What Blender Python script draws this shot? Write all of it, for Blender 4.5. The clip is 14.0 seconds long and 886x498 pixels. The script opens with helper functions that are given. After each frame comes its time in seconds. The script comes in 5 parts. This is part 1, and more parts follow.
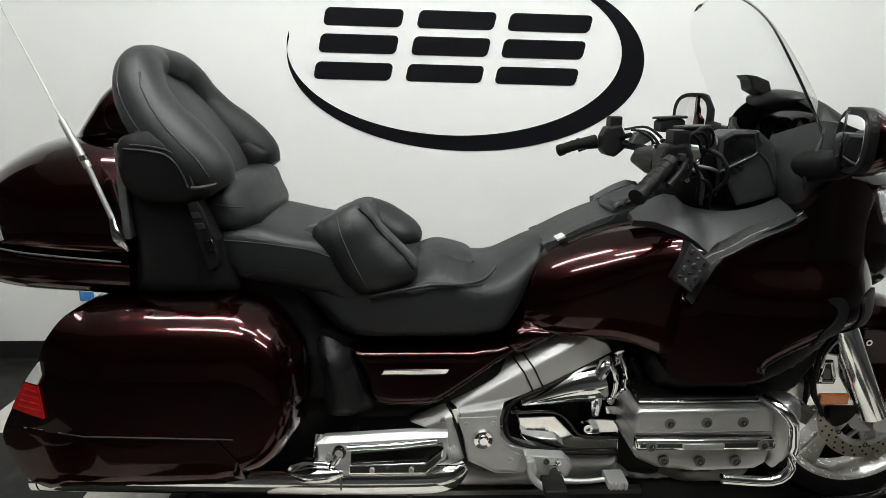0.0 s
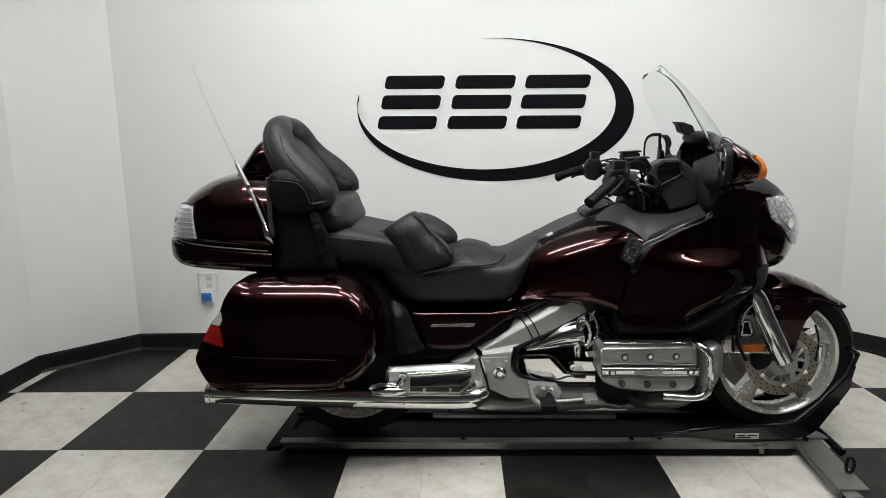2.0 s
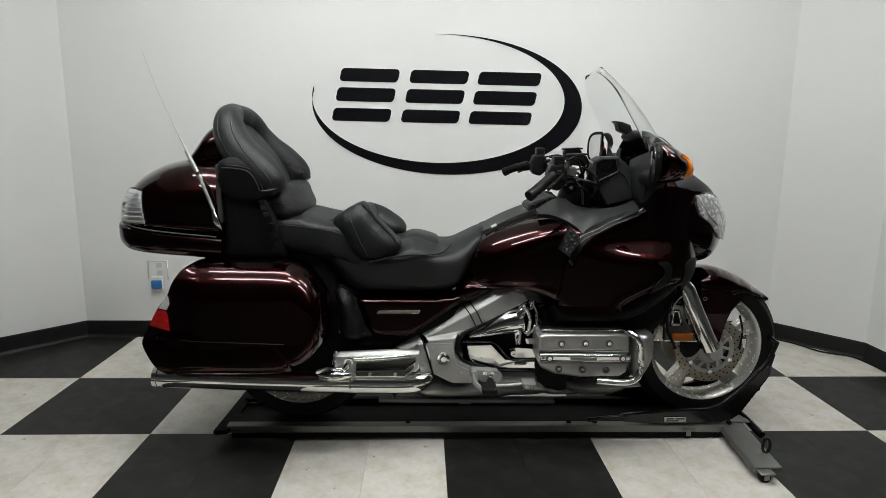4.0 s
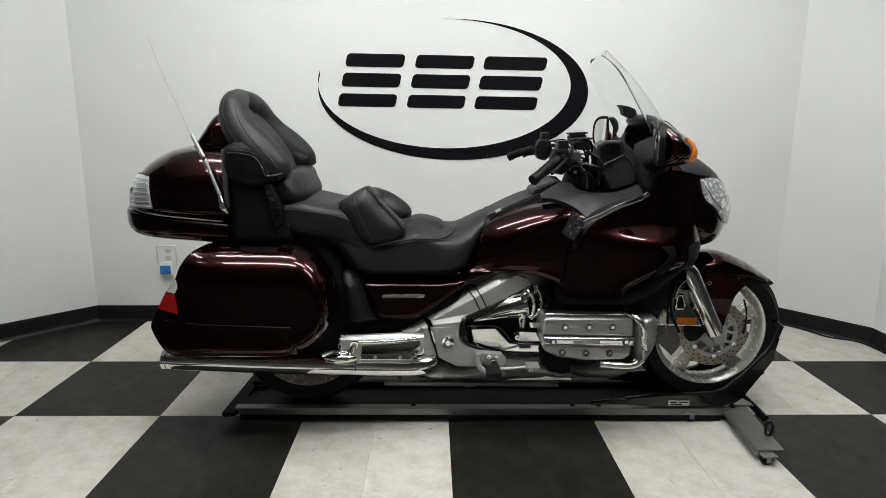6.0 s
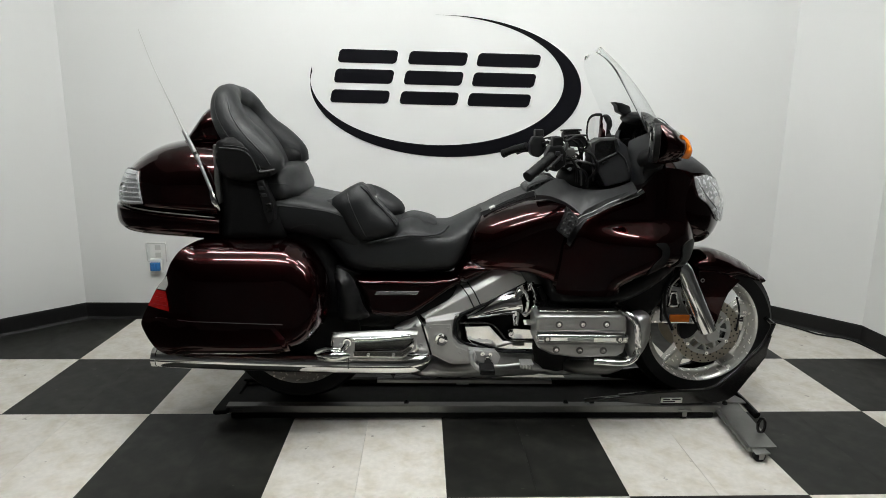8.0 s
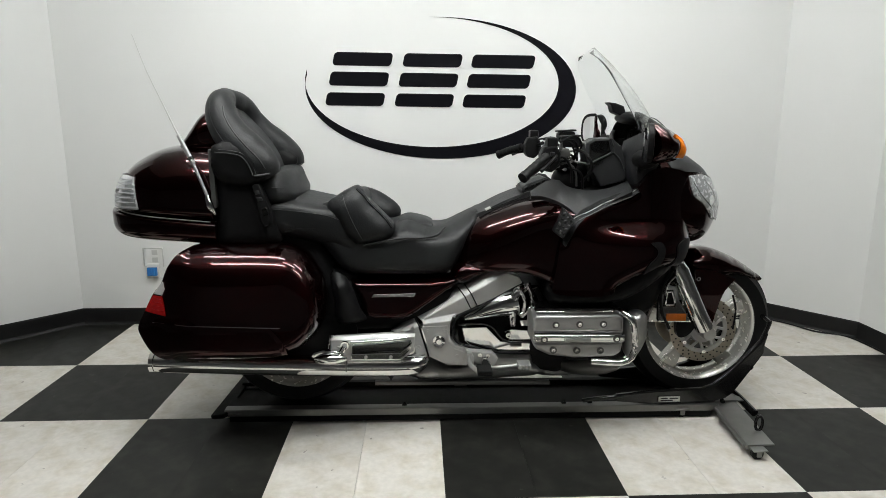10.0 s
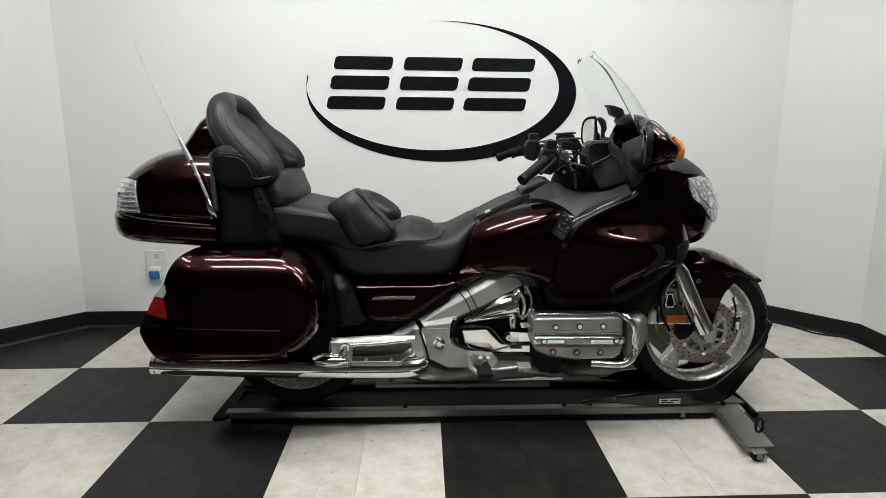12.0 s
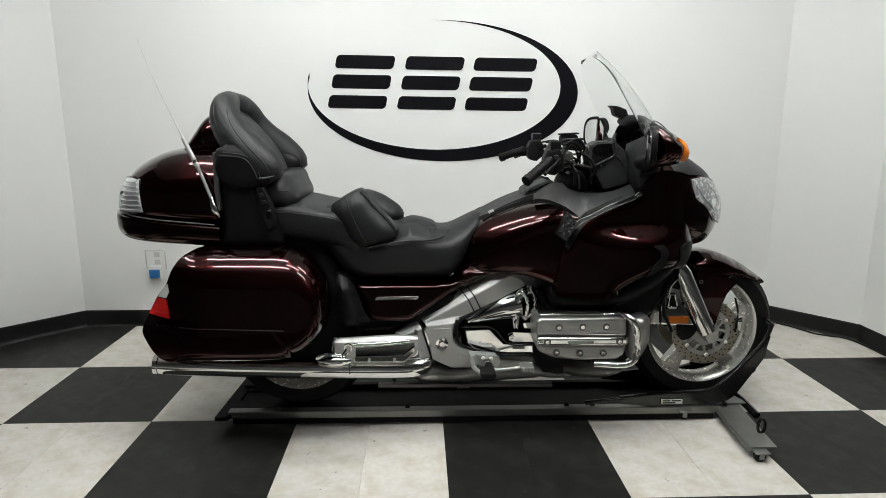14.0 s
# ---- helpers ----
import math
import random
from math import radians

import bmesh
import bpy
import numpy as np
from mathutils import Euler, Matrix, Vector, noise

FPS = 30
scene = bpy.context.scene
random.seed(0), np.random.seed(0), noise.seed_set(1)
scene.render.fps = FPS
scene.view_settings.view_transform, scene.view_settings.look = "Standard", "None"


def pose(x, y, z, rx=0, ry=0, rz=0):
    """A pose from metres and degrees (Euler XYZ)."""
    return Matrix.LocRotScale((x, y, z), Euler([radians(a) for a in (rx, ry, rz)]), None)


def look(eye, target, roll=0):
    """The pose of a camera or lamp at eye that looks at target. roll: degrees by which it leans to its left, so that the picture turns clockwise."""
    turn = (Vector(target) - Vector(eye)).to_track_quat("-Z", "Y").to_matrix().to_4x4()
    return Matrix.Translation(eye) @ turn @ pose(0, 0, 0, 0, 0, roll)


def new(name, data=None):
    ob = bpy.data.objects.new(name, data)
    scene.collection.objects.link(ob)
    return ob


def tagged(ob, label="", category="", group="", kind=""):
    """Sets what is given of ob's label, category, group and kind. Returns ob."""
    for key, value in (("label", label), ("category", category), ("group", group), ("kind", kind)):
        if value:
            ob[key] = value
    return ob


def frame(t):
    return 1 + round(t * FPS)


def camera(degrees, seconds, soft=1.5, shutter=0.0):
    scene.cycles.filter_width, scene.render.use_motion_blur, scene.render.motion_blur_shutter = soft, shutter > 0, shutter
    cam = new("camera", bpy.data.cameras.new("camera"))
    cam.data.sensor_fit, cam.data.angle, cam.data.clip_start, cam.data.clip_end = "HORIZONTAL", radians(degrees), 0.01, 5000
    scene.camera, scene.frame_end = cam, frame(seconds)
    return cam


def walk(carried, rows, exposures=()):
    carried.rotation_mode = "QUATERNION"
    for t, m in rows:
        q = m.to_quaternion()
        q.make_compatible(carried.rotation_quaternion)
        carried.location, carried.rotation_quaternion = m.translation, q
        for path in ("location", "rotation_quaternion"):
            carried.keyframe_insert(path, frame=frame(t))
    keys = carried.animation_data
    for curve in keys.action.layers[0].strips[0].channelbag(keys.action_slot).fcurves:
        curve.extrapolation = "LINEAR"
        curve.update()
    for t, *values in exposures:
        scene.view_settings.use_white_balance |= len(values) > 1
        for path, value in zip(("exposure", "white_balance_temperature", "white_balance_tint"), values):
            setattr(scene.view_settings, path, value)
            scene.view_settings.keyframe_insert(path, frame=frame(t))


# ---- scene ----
cam = camera(70.5, 14.0, soft=0.85)
PATH = [
    (0, (1.03, -1.578, 1.221), (1.127, 0.366, 0.761), 0.7),
    (0.5, (1.045, -1.832, 1.25), (1.063, 0.119, 0.811), -0.2),
    (1, (1.107, -2.031, 1.234), (1.057, -0.084, 0.781), 1.3),
    (1.5, (1.099, -2.178, 1.234), (1.046, -0.219, 0.837), 0.1),
    (2, (1.075, -2.378, 1.246), (1.015, -0.409, 0.901), -1.0),
    (2.5, (1.087, -2.456, 1.256), (1.055, -0.487, 0.91), 1.8),
    (3, (1.103, -2.457, 1.245), (1.166, -0.488, 0.896), 1.2),
    (5.5, (1.146, -2.47, 1.236), (1.196, -0.509, 0.845), 0.0),
    (6, (1.144, -2.475, 1.233), (1.182, -0.516, 0.83), 0.4),
    (6.5, (1.135, -2.473, 1.234), (1.17, -0.516, 0.826), 0.4),
    (7, (1.136, -2.471, 1.227), (1.18, -0.513, 0.822), 0.4),
    (7.5, (1.137, -2.47, 1.226), (1.194, -0.513, 0.819), 0.6),
    (8, (1.132, -2.464, 1.225), (1.2, -0.508, 0.817), 0.7),
    (10.5, (1.14, -2.469, 1.229), (1.212, -0.511, 0.827), -0.1),
    (11, (1.14, -2.472, 1.227), (1.21, -0.513, 0.828), -0.2),
    (11.5, (1.147, -2.475, 1.227), (1.211, -0.516, 0.83), 0.0),
    (12, (1.15, -2.476, 1.227), (1.215, -0.517, 0.833), -0.1),
    (12.5, (1.146, -2.476, 1.233), (1.208, -0.517, 0.834), -0.1),
    (13, (1.144, -2.477, 1.235), (1.195, -0.517, 0.835), -0.2),
    (13.5, (1.131, -2.475, 1.235), (1.195, -0.516, 0.834), 0.1),
    (14, (1.125, -2.472, 1.233), (1.2, -0.513, 0.834), 0.1),
]
EXPOSURES = [(0, 0.27), (0.5, 0.23), (1, 0.36), (1.5, 0.32), (2, 0.05), (2.5, -0.12), (3, -0.18), (5.5, 0.01), (6.5, 0.07), (14, 0.14)]
walk(cam, [(t, look(eye, target, roll)) for t, eye, target, roll in PATH], EXPOSURES)

# ---- world and light ----
world = bpy.data.worlds.new("room_ambient")
scene.world = world
world.use_nodes = True
world.node_tree.nodes["Background"].inputs[0].default_value = (0.75, 0.8, 0.85, 1)
world.node_tree.nodes["Background"].inputs[1].default_value = 0.05

YC = 0.085          # the motorcycle's middle plane
T = 0.6096          # a floor square, two tiles wide
WALL_Y = 1.28
CEIL = 2.75


# ---- materials ----
def mat(name, color, rough=0.5, metal=0.0, coat=0.0, var=0.12, scale=6.0, bump=0.0, bump_scale=60.0,
        rough_var=0.08, spec=0.5, trans=0.0, ior=1.45, coat_rough=0.03):
    m = bpy.data.materials.new(name)
    m.use_nodes = True
    nt = m.node_tree
    b = nt.nodes["Principled BSDF"]
    b.inputs["Metallic"].default_value = metal
    b.inputs["Coat Weight"].default_value = coat
    b.inputs["Coat Roughness"].default_value = coat_rough
    b.inputs["Specular IOR Level"].default_value = spec
    b.inputs["Transmission Weight"].default_value = trans
    b.inputs["IOR"].default_value = ior
    tc = nt.nodes.new("ShaderNodeTexCoord")
    n1 = nt.nodes.new("ShaderNodeTexNoise")
    n1.inputs["Scale"].default_value = scale
    n1.inputs["Detail"].default_value = 6
    nt.links.new(tc.outputs["Object"], n1.inputs["Vector"])
    ramp = nt.nodes.new("ShaderNodeMix")
    ramp.data_type = "RGBA"
    ramp.inputs[6].default_value = (*[c * (1 - var) for c in color], 1)
    ramp.inputs[7].default_value = (*[min(1, c * (1 + var)) for c in color], 1)
    nt.links.new(n1.outputs["Fac"], ramp.inputs[0])
    nt.links.new(ramp.outputs[2], b.inputs["Base Color"])
    mr = nt.nodes.new("ShaderNodeMapRange")
    mr.inputs[3].default_value = max(0.0, rough - rough_var)
    mr.inputs[4].default_value = rough + rough_var
    n2 = nt.nodes.new("ShaderNodeTexNoise")
    n2.inputs["Scale"].default_value = scale * 3.1
    n2.inputs["Detail"].default_value = 4
    nt.links.new(tc.outputs["Object"], n2.inputs["Vector"])
    nt.links.new(n2.outputs["Fac"], mr.inputs[0])
    nt.links.new(mr.outputs[0], b.inputs["Roughness"])
    if bump:
        n3 = nt.nodes.new("ShaderNodeTexNoise")
        n3.inputs["Scale"].default_value = bump_scale
        n3.inputs["Detail"].default_value = 5
        nt.links.new(tc.outputs["Object"], n3.inputs["Vector"])
        bp = nt.nodes.new("ShaderNodeBump")
        bp.inputs["Strength"].default_value = bump
        bp.inputs["Distance"].default_value = 0.002
        nt.links.new(n3.outputs["Fac"], bp.inputs["Height"])
        nt.links.new(bp.outputs[0], b.inputs["Normal"])
    return m


def emitter(name, color, strength):
    m = bpy.data.materials.new(name)
    m.use_nodes = True
    b = m.node_tree.nodes["Principled BSDF"]
    b.inputs["Base Color"].default_value = (0.9, 0.9, 0.9, 1)
    b.inputs["Emission Color"].default_value = (*color, 1)
    b.inputs["Emission Strength"].default_value = strength
    return m


def tile_mat(name, color, var, spots, marks):
    """Vinyl tile: each tile has its own tone, soft marbling, scuffs and a dull polish."""
    m = mat(name, color, rough=0.40, spec=0.16, var=var, scale=5.0, rough_var=0.1, bump=0.05, bump_scale=25)
    nt = m.node_tree
    b = nt.nodes["Principled BSDF"]
    link = b.inputs["Base Color"].links[0]
    src = link.from_socket
    info = nt.nodes.new("ShaderNodeObjectInfo")
    hsv = nt.nodes.new("ShaderNodeHueSaturation")
    mr = nt.nodes.new("ShaderNodeMapRange")
    mr.inputs[3].default_value, mr.inputs[4].default_value = 0.95, 1.05
    nt.links.new(info.outputs["Random"], mr.inputs[0])
    nt.links.new(mr.outputs[0], hsv.inputs["Value"])
    tc = nt.nodes.new("ShaderNodeTexCoord")
    n = nt.nodes.new("ShaderNodeTexNoise")
    n.inputs["Scale"].default_value = 11
    n.inputs["Detail"].default_value = 8
    n.inputs["Distortion"].default_value = 0.3
    nt.links.new(tc.outputs["Object"], n.inputs["Vector"])
    cr = nt.nodes.new("ShaderNodeValToRGB")
    cr.color_ramp.elements[0].position, cr.color_ramp.elements[0].color = 0.43, (1, 1, 1, 1)
    cr.color_ramp.elements[1].position, cr.color_ramp.elements[1].color = 0.74, (*spots, 1)
    nt.links.new(n.outputs["Fac"], cr.inputs[0])
    mul = nt.nodes.new("ShaderNodeMix")
    mul.data_type, mul.blend_type = "RGBA", "MULTIPLY"
    mul.inputs[0].default_value = 1.0
    fine = nt.nodes.new("ShaderNodeTexNoise")
    fine.inputs["Scale"].default_value = 46
    fine.inputs["Detail"].default_value = 6
    nt.links.new(tc.outputs["Object"], fine.inputs["Vector"])
    fr = nt.nodes.new("ShaderNodeMapRange")
    fr.inputs[1].default_value, fr.inputs[2].default_value = 0.3, 0.75
    fr.inputs[3].default_value, fr.inputs[4].default_value = 0.91, 1.05
    nt.links.new(fine.outputs["Fac"], fr.inputs[0])
    speck = nt.nodes.new("ShaderNodeMix")
    speck.data_type, speck.blend_type = "RGBA", "MULTIPLY"
    speck.inputs[0].default_value = 1.0
    nt.links.new(src, speck.inputs[6])
    nt.links.new(fr.outputs[0], speck.inputs[7])
    nt.links.new(speck.outputs[2], mul.inputs[6])
    nt.links.new(cr.outputs[0], mul.inputs[7])
    # sparse small heel marks
    mark = nt.nodes.new("ShaderNodeTexNoise")
    mark.inputs["Scale"].default_value = 21
    mark.inputs["Detail"].default_value = 3
    shift = nt.nodes.new("ShaderNodeVectorMath")
    shift.operation = "ADD"
    nt.links.new(tc.outputs["Object"], shift.inputs[0])
    nt.links.new(info.outputs["Random"], shift.inputs[1])
    nt.links.new(shift.outputs[0], mark.inputs["Vector"])
    mk = nt.nodes.new("ShaderNodeMapRange")
    mk.inputs[1].default_value, mk.inputs[2].default_value = 0.715, 0.745
    mk.inputs[3].default_value, mk.inputs[4].default_value = 1.0, marks
    nt.links.new(mark.outputs["Fac"], mk.inputs[0])
    scuff = nt.nodes.new("ShaderNodeMix")
    scuff.data_type, scuff.blend_type = "RGBA", "MULTIPLY"
    scuff.inputs[0].default_value = 1.0
    nt.links.new(mul.outputs[2], scuff.inputs[6])
    nt.links.new(mk.outputs[0], scuff.inputs[7])
    nt.links.new(scuff.outputs[2], hsv.inputs["Color"])
    nt.links.new(hsv.outputs[0], b.inputs["Base Color"])
    return m


M_WALL = mat("white_wall_paint", (0.72, 0.725, 0.712), rough=0.55, var=0.02, scale=1.2, bump=0.12, bump_scale=180)
M_CEIL = mat("ceiling_paint", (0.75, 0.75, 0.73), rough=0.8, var=0.03)
# the next two colour the unseen dark surroundings
M_UNSEEN_FLOOR = mat("dark_unseen_floor", (0.085, 0.083, 0.080), rough=0.6, var=0.25, scale=2.0, bump=0.15)
M_UNSEEN_PAINT = mat("dark_unseen_paint", (0.28, 0.28, 0.282), rough=0.7, var=0.2, scale=1.5, bump=0.1)
M_BASE = mat("black_vinyl_base", (0.008, 0.008, 0.008), rough=0.45, spec=0.25, var=0.2, bump=0.05)
M_DECAL = mat("black_vinyl_decal", (0.0035, 0.0035, 0.005), rough=0.5, var=0.1, spec=0.06)
M_TILE_W = tile_mat("white_vinyl_tile", (0.665, 0.640, 0.594), 0.08, (0.80, 0.765, 0.69), 0.55)
M_TILE_K = tile_mat("black_vinyl_tile", (0.0115, 0.0115, 0.0103), 0.35, (2.1, 2.1, 2.0), 2.4)
M_GROUT = mat("dark_joint", (0.08, 0.075, 0.07), rough=0.9)
M_PAINT = mat("burgundy_candy_paint", (0.0182, 0.0004, 0.0006), rough=0.17, metal=0.95, coat=1.0, var=0.10, scale=3, rough_var=0.04, coat_rough=0.015)
M_PAINT.node_tree.nodes["Principled BSDF"].inputs["Coat IOR"].default_value = 1.38
M_GLOSSK = mat("gloss_black_plastic", (0.003, 0.003, 0.003), rough=0.16, coat=0.6, var=0.2, coat_rough=0.05)
M_PLAST = mat("matt_black_plastic", (0.0055, 0.0055, 0.0057), rough=0.46, spec=0.18, var=0.25, bump=0.15, bump_scale=400)
M_GREYP = mat("charcoal_plastic", (0.011, 0.0114, 0.0122), rough=0.46, var=0.12, bump=0.25, bump_scale=500)
M_KNEE = mat("grey_textured_plastic", (0.0105, 0.011, 0.0118), rough=0.46, var=0.12, bump=0.3, bump_scale=500)
M_VINYL = mat("black_seat_vinyl", (0.0085, 0.0092, 0.0100), rough=0.50, var=0.18, scale=9, bump=0.35, bump_scale=420, spec=0.42)
M_SEAM = mat("seam_thread", (0.020, 0.021, 0.022), rough=0.7, var=0.1)
M_CHROME = mat("chrome", (0.80, 0.80, 0.79), rough=0.07, metal=1.0, var=0.03, scale=12, rough_var=0.03)
M_SATIN = mat("satin_silver_paint", (0.50, 0.50, 0.49), rough=0.47, metal=0.75, var=0.06, scale=14, bump=0.06, bump_scale=300)
M_FORK = mat("buffed_chrome", (0.85, 0.85, 0.83), rough=0.12, metal=1.0, var=0.04, scale=14, rough_var=0.05)
M_ALU = mat("cast_aluminium", (0.43, 0.43, 0.42), rough=0.35, metal=0.85, var=0.14, scale=18, bump=0.2, bump_scale=150)
M_DKALU = mat("dull_engine_metal", (0.13, 0.13, 0.125), rough=0.45, metal=0.7, var=0.2, scale=15, bump=0.2, bump_scale=150)
M_POLISH = mat("polished_rim", (0.80, 0.785, 0.74), rough=0.26, metal=0.6, var=0.06, scale=20, rough_var=0.06)
M_DISC = mat("brake_disc_steel", (0.36, 0.325, 0.27), rough=0.38, metal=0.9, var=0.2, scale=30, bump=0.1, bump_scale=500)
M_RUBBER = mat("tyre_rubber", (0.005, 0.005, 0.005), rough=0.6, spec=0.22, var=0.3, scale=20, bump=0.3, bump_scale=200)
M_STEEL = mat("dolly_steel", (0.24, 0.24, 0.23), rough=0.42, metal=0.85, var=0.2, scale=11, bump=0.15, bump_scale=220)
M_BLKMET = mat("black_powder_coat", (0.004, 0.004, 0.004), rough=0.2, var=0.3, scale=15, coat=0.4, bump=0.03, bump_scale=120)
M_TRAY = mat("dusty_black_tray", (0.006, 0.006, 0.0055), rough=0.6, spec=0.1, var=0.5, scale=7, bump=0.1)
M_RED = mat("red_lamp_lens", (0.30, 0.006, 0.006), rough=0.1, coat=0.8, var=0.55, scale=55)
M_AMBER = mat("amber_lens", (0.75, 0.19, 0.012), rough=0.15, coat=0.8, var=0.12, scale=50)
M_AMBDK = mat("dim_amber_reflector", (0.48, 0.12, 0.012), rough=0.18, coat=0.8, var=0.2, scale=60)
M_CLEAR = mat("clear_lens", (0.92, 0.93, 0.93), rough=0.04, trans=1.0, var=0.0, rough_var=0.0, ior=1.45)
M_SHIELD = mat("clear_windshield", (0.95, 0.96, 0.96), rough=0.02, trans=1.0, var=0.0, rough_var=0.0, ior=1.13)
M_LAMPIN = mat("lamp_reflector", (0.78, 0.79, 0.80), rough=0.20, metal=0.6, var=0.1, scale=60, rough_var=0.1)
M_HEADIN = mat("headlamp_reflector", (0.62, 0.625, 0.63), rough=0.26, metal=0.6, var=0.08, scale=22, rough_var=0.15)
M_MIRROR = mat("mirror_glass", (0.9, 0.9, 0.9), rough=0.02, metal=1.0, var=0.0, rough_var=0.0)
M_WHITEP = mat("white_plastic", (0.7, 0.7, 0.68), rough=0.4, var=0.03)
M_BLUE = mat("blue_gel", (0.03, 0.16, 0.42), rough=0.2, coat=0.5, var=0.1)
M_LABEL = mat("grey_sticker", (0.5, 0.5, 0.48), rough=0.6, var=0.05)
M_TUBE = emitter("lit_tube", (0.955, 0.975, 0.96), 49.0)


# ---- mesh helpers ----
AT = {}


def thing(name, x, y, z, label, category, group="", kind=""):
    ob = new(name)
    ob.empty_display_size = 0.1
    ob.matrix_basis = pose(x, y, z)
    AT[ob] = pose(x, y, z)
    return tagged(ob, label, category, group, kind)


def part(name, bm, material, parent=None, label="", smooth=True, sharp=50):
    me = bpy.data.meshes.new(name)
    bmesh.ops.recalc_face_normals(bm, faces=bm.faces[:])
    for f in bm.faces:
        f.smooth = smooth
    if smooth:
        for e in bm.edges:
            if len(e.link_faces) == 2 and e.calc_face_angle(0) > radians(sharp):
                e.smooth = False
    bm.to_mesh(me)
    bm.free()
    me.materials.append(material)
    ob = new(name, me)
    if parent:
        ob.parent = parent
        ob.matrix_parent_inverse = AT.get(parent, Matrix()).inverted()
    return tagged(ob, label) if label else ob


def pts(text):
    return [tuple(float(v) for v in p.split(",")) for p in text.split()]


def smooth_loop(points, step=0.012, closed=True):
    """A Catmull-Rom line through points of any dimension, sampled about every step."""
    p = [np.array(q, float) for q in points]
    n = len(p)
    out = []
    for i in range(n if closed else n - 1):
        if closed:
            a, b, c, d = p[i - 1], p[i], p[(i + 1) % n], p[(i + 2) % n]
        else:
            a, b, c, d = p[max(i - 1, 0)], p[i], p[i + 1], p[min(i + 2, n - 1)]
        k = max(1, int(np.linalg.norm(c - b) / step))
        la, lb, lc = (max(np.linalg.norm(v), 1e-6) for v in (b - a, c - b, d - c))
        t1 = (c - a) / (la + lb) * lb if la > 1e-5 else (c - b)
        t2 = (d - b) / (lb + lc) * lb if lc > 1e-5 else (c - b)
        for j in range(k):
            s = j / k
            out.append((2 * s**3 - 3 * s**2 + 1) * b + (s**3 - 2 * s**2 + s) * t1 + (3 * s**2 - 2 * s**3) * c + (s**3 - s**2) * t2)
    if not closed:
        out.append(p[-1])
    return out


def inflate(outline, yc, w, r, edge=0.0, res=0.016, scale=None, soften=3, shift=None, smooth_outline=True,
            base=None, proud=0.0, tuck=None):
    """A closed cushion: the outline in x and z, half as thick as w where it is farther than r from its rim, edge at its rim (a number or a function of x and z).
    scale(x, z) multiplies the half thickness, shift(x, z) moves the middle plane. base: another outline, whose cushion this one
    follows, proud by so much. tuck(x, z): which stretches of the rim round the surface off."""
    from mathutils.geometry import delaunay_2d_cdt
    rim = smooth_loop(outline, res * 0.8) if smooth_outline else [np.array(q, float) for q in outline]
    rim = np.array(rim)
    n = len(rim)
    lo, hi = rim.min(0), rim.max(0)
    a, b = rim, np.roll(rim, -1, 0)

    def dist(q, a=a, b=b):
        ab = b - a
        t = np.clip(((q[:, None] - a) * ab).sum(2) / ((ab**2).sum(1) + 1e-12), 0, 1)
        return np.sqrt((((a + t[..., None] * ab) - q[:, None])**2).sum(2)).min(1)

    def inside(q):
        x, z = q[:, 0][:, None], q[:, 1][:, None]
        cr = ((a[:, 1] > z) != (b[:, 1] > z)) & (x < (b[:, 0] - a[:, 0]) * (z - a[:, 1]) / (b[:, 1] - a[:, 1] + 1e-12) + a[:, 0])
        return cr.sum(1) % 2 == 1
    gx, gz = np.meshgrid(np.arange(lo[0], hi[0], res), np.arange(lo[1], hi[1], res * 0.87))
    gx = gx + (np.arange(gx.shape[0]) % 2)[:, None] * res / 2
    g = np.stack([gx.ravel(), gz.ravel()], 1)
    g = g[inside(g)]
    if len(g):
        g = g[dist(g) > res * 0.45]
    allp = np.concatenate([rim, g]) if len(g) else rim
    v, _, f, _, _, _ = delaunay_2d_cdt([Vector(q) for q in allp], [(i, (i + 1) % n) for i in range(n)], [], 1, 1e-6)
    v = np.array([tuple(q) for q in v])
    d = dist(v)
    on_rim = d < 1e-5
    edge = np.array([edge(*q) for q in v]) if callable(edge) else np.full(len(v), float(edge))
    solid = edge.max() > 0 or base is not None or tuck is not None
    if base is not None or tuck:
        ra = np.array(smooth_loop(base, res * 0.8)) if base is not None else rim
        rb = np.roll(ra, -1, 0)
        if tuck:
            keep = np.array([tuck(*q) for q in (ra + rb) / 2])
            ra, rb = ra[keep], rb[keep]
        d = dist(v, ra, rb)
    reach = np.array([r(*q) for q in v]) if callable(r) else r
    h = edge + (w - edge) * np.sqrt(1 - (1 - np.minimum(d / reach, 1))**2) + proud
    near = [set() for _ in v]
    for face in f:
        for i, j in zip(face, face[1:] + face[:1]):
            near[i].add(j)
            near[j].add(i)
    for _ in range(soften):
        h2 = h.copy()
        for i in range(len(v)):
            if near[i] and (not on_rim[i] or base is not None):
                h2[i] = 0.5 * h[i] + 0.5 * np.mean([h[j] for j in near[i]])
        h = h2
    bm = bmesh.new()
    A, B = [], []
    for i, (x, z) in enumerate(v):
        k = scale(x, z) if scale else 1.0
        s = shift(x, z) if shift else 0.0
        A.append(bm.verts.new((x, yc + s - h[i] * k, z)))
        B.append(A[-1] if on_rim[i] and not solid else bm.verts.new((x, yc + s + h[i] * k, z)))
    for face in f:
        try:
            bm.faces.new([A[i] for i in face])
            bm.faces.new([B[i] for i in reversed(face)])
        except ValueError:
            pass
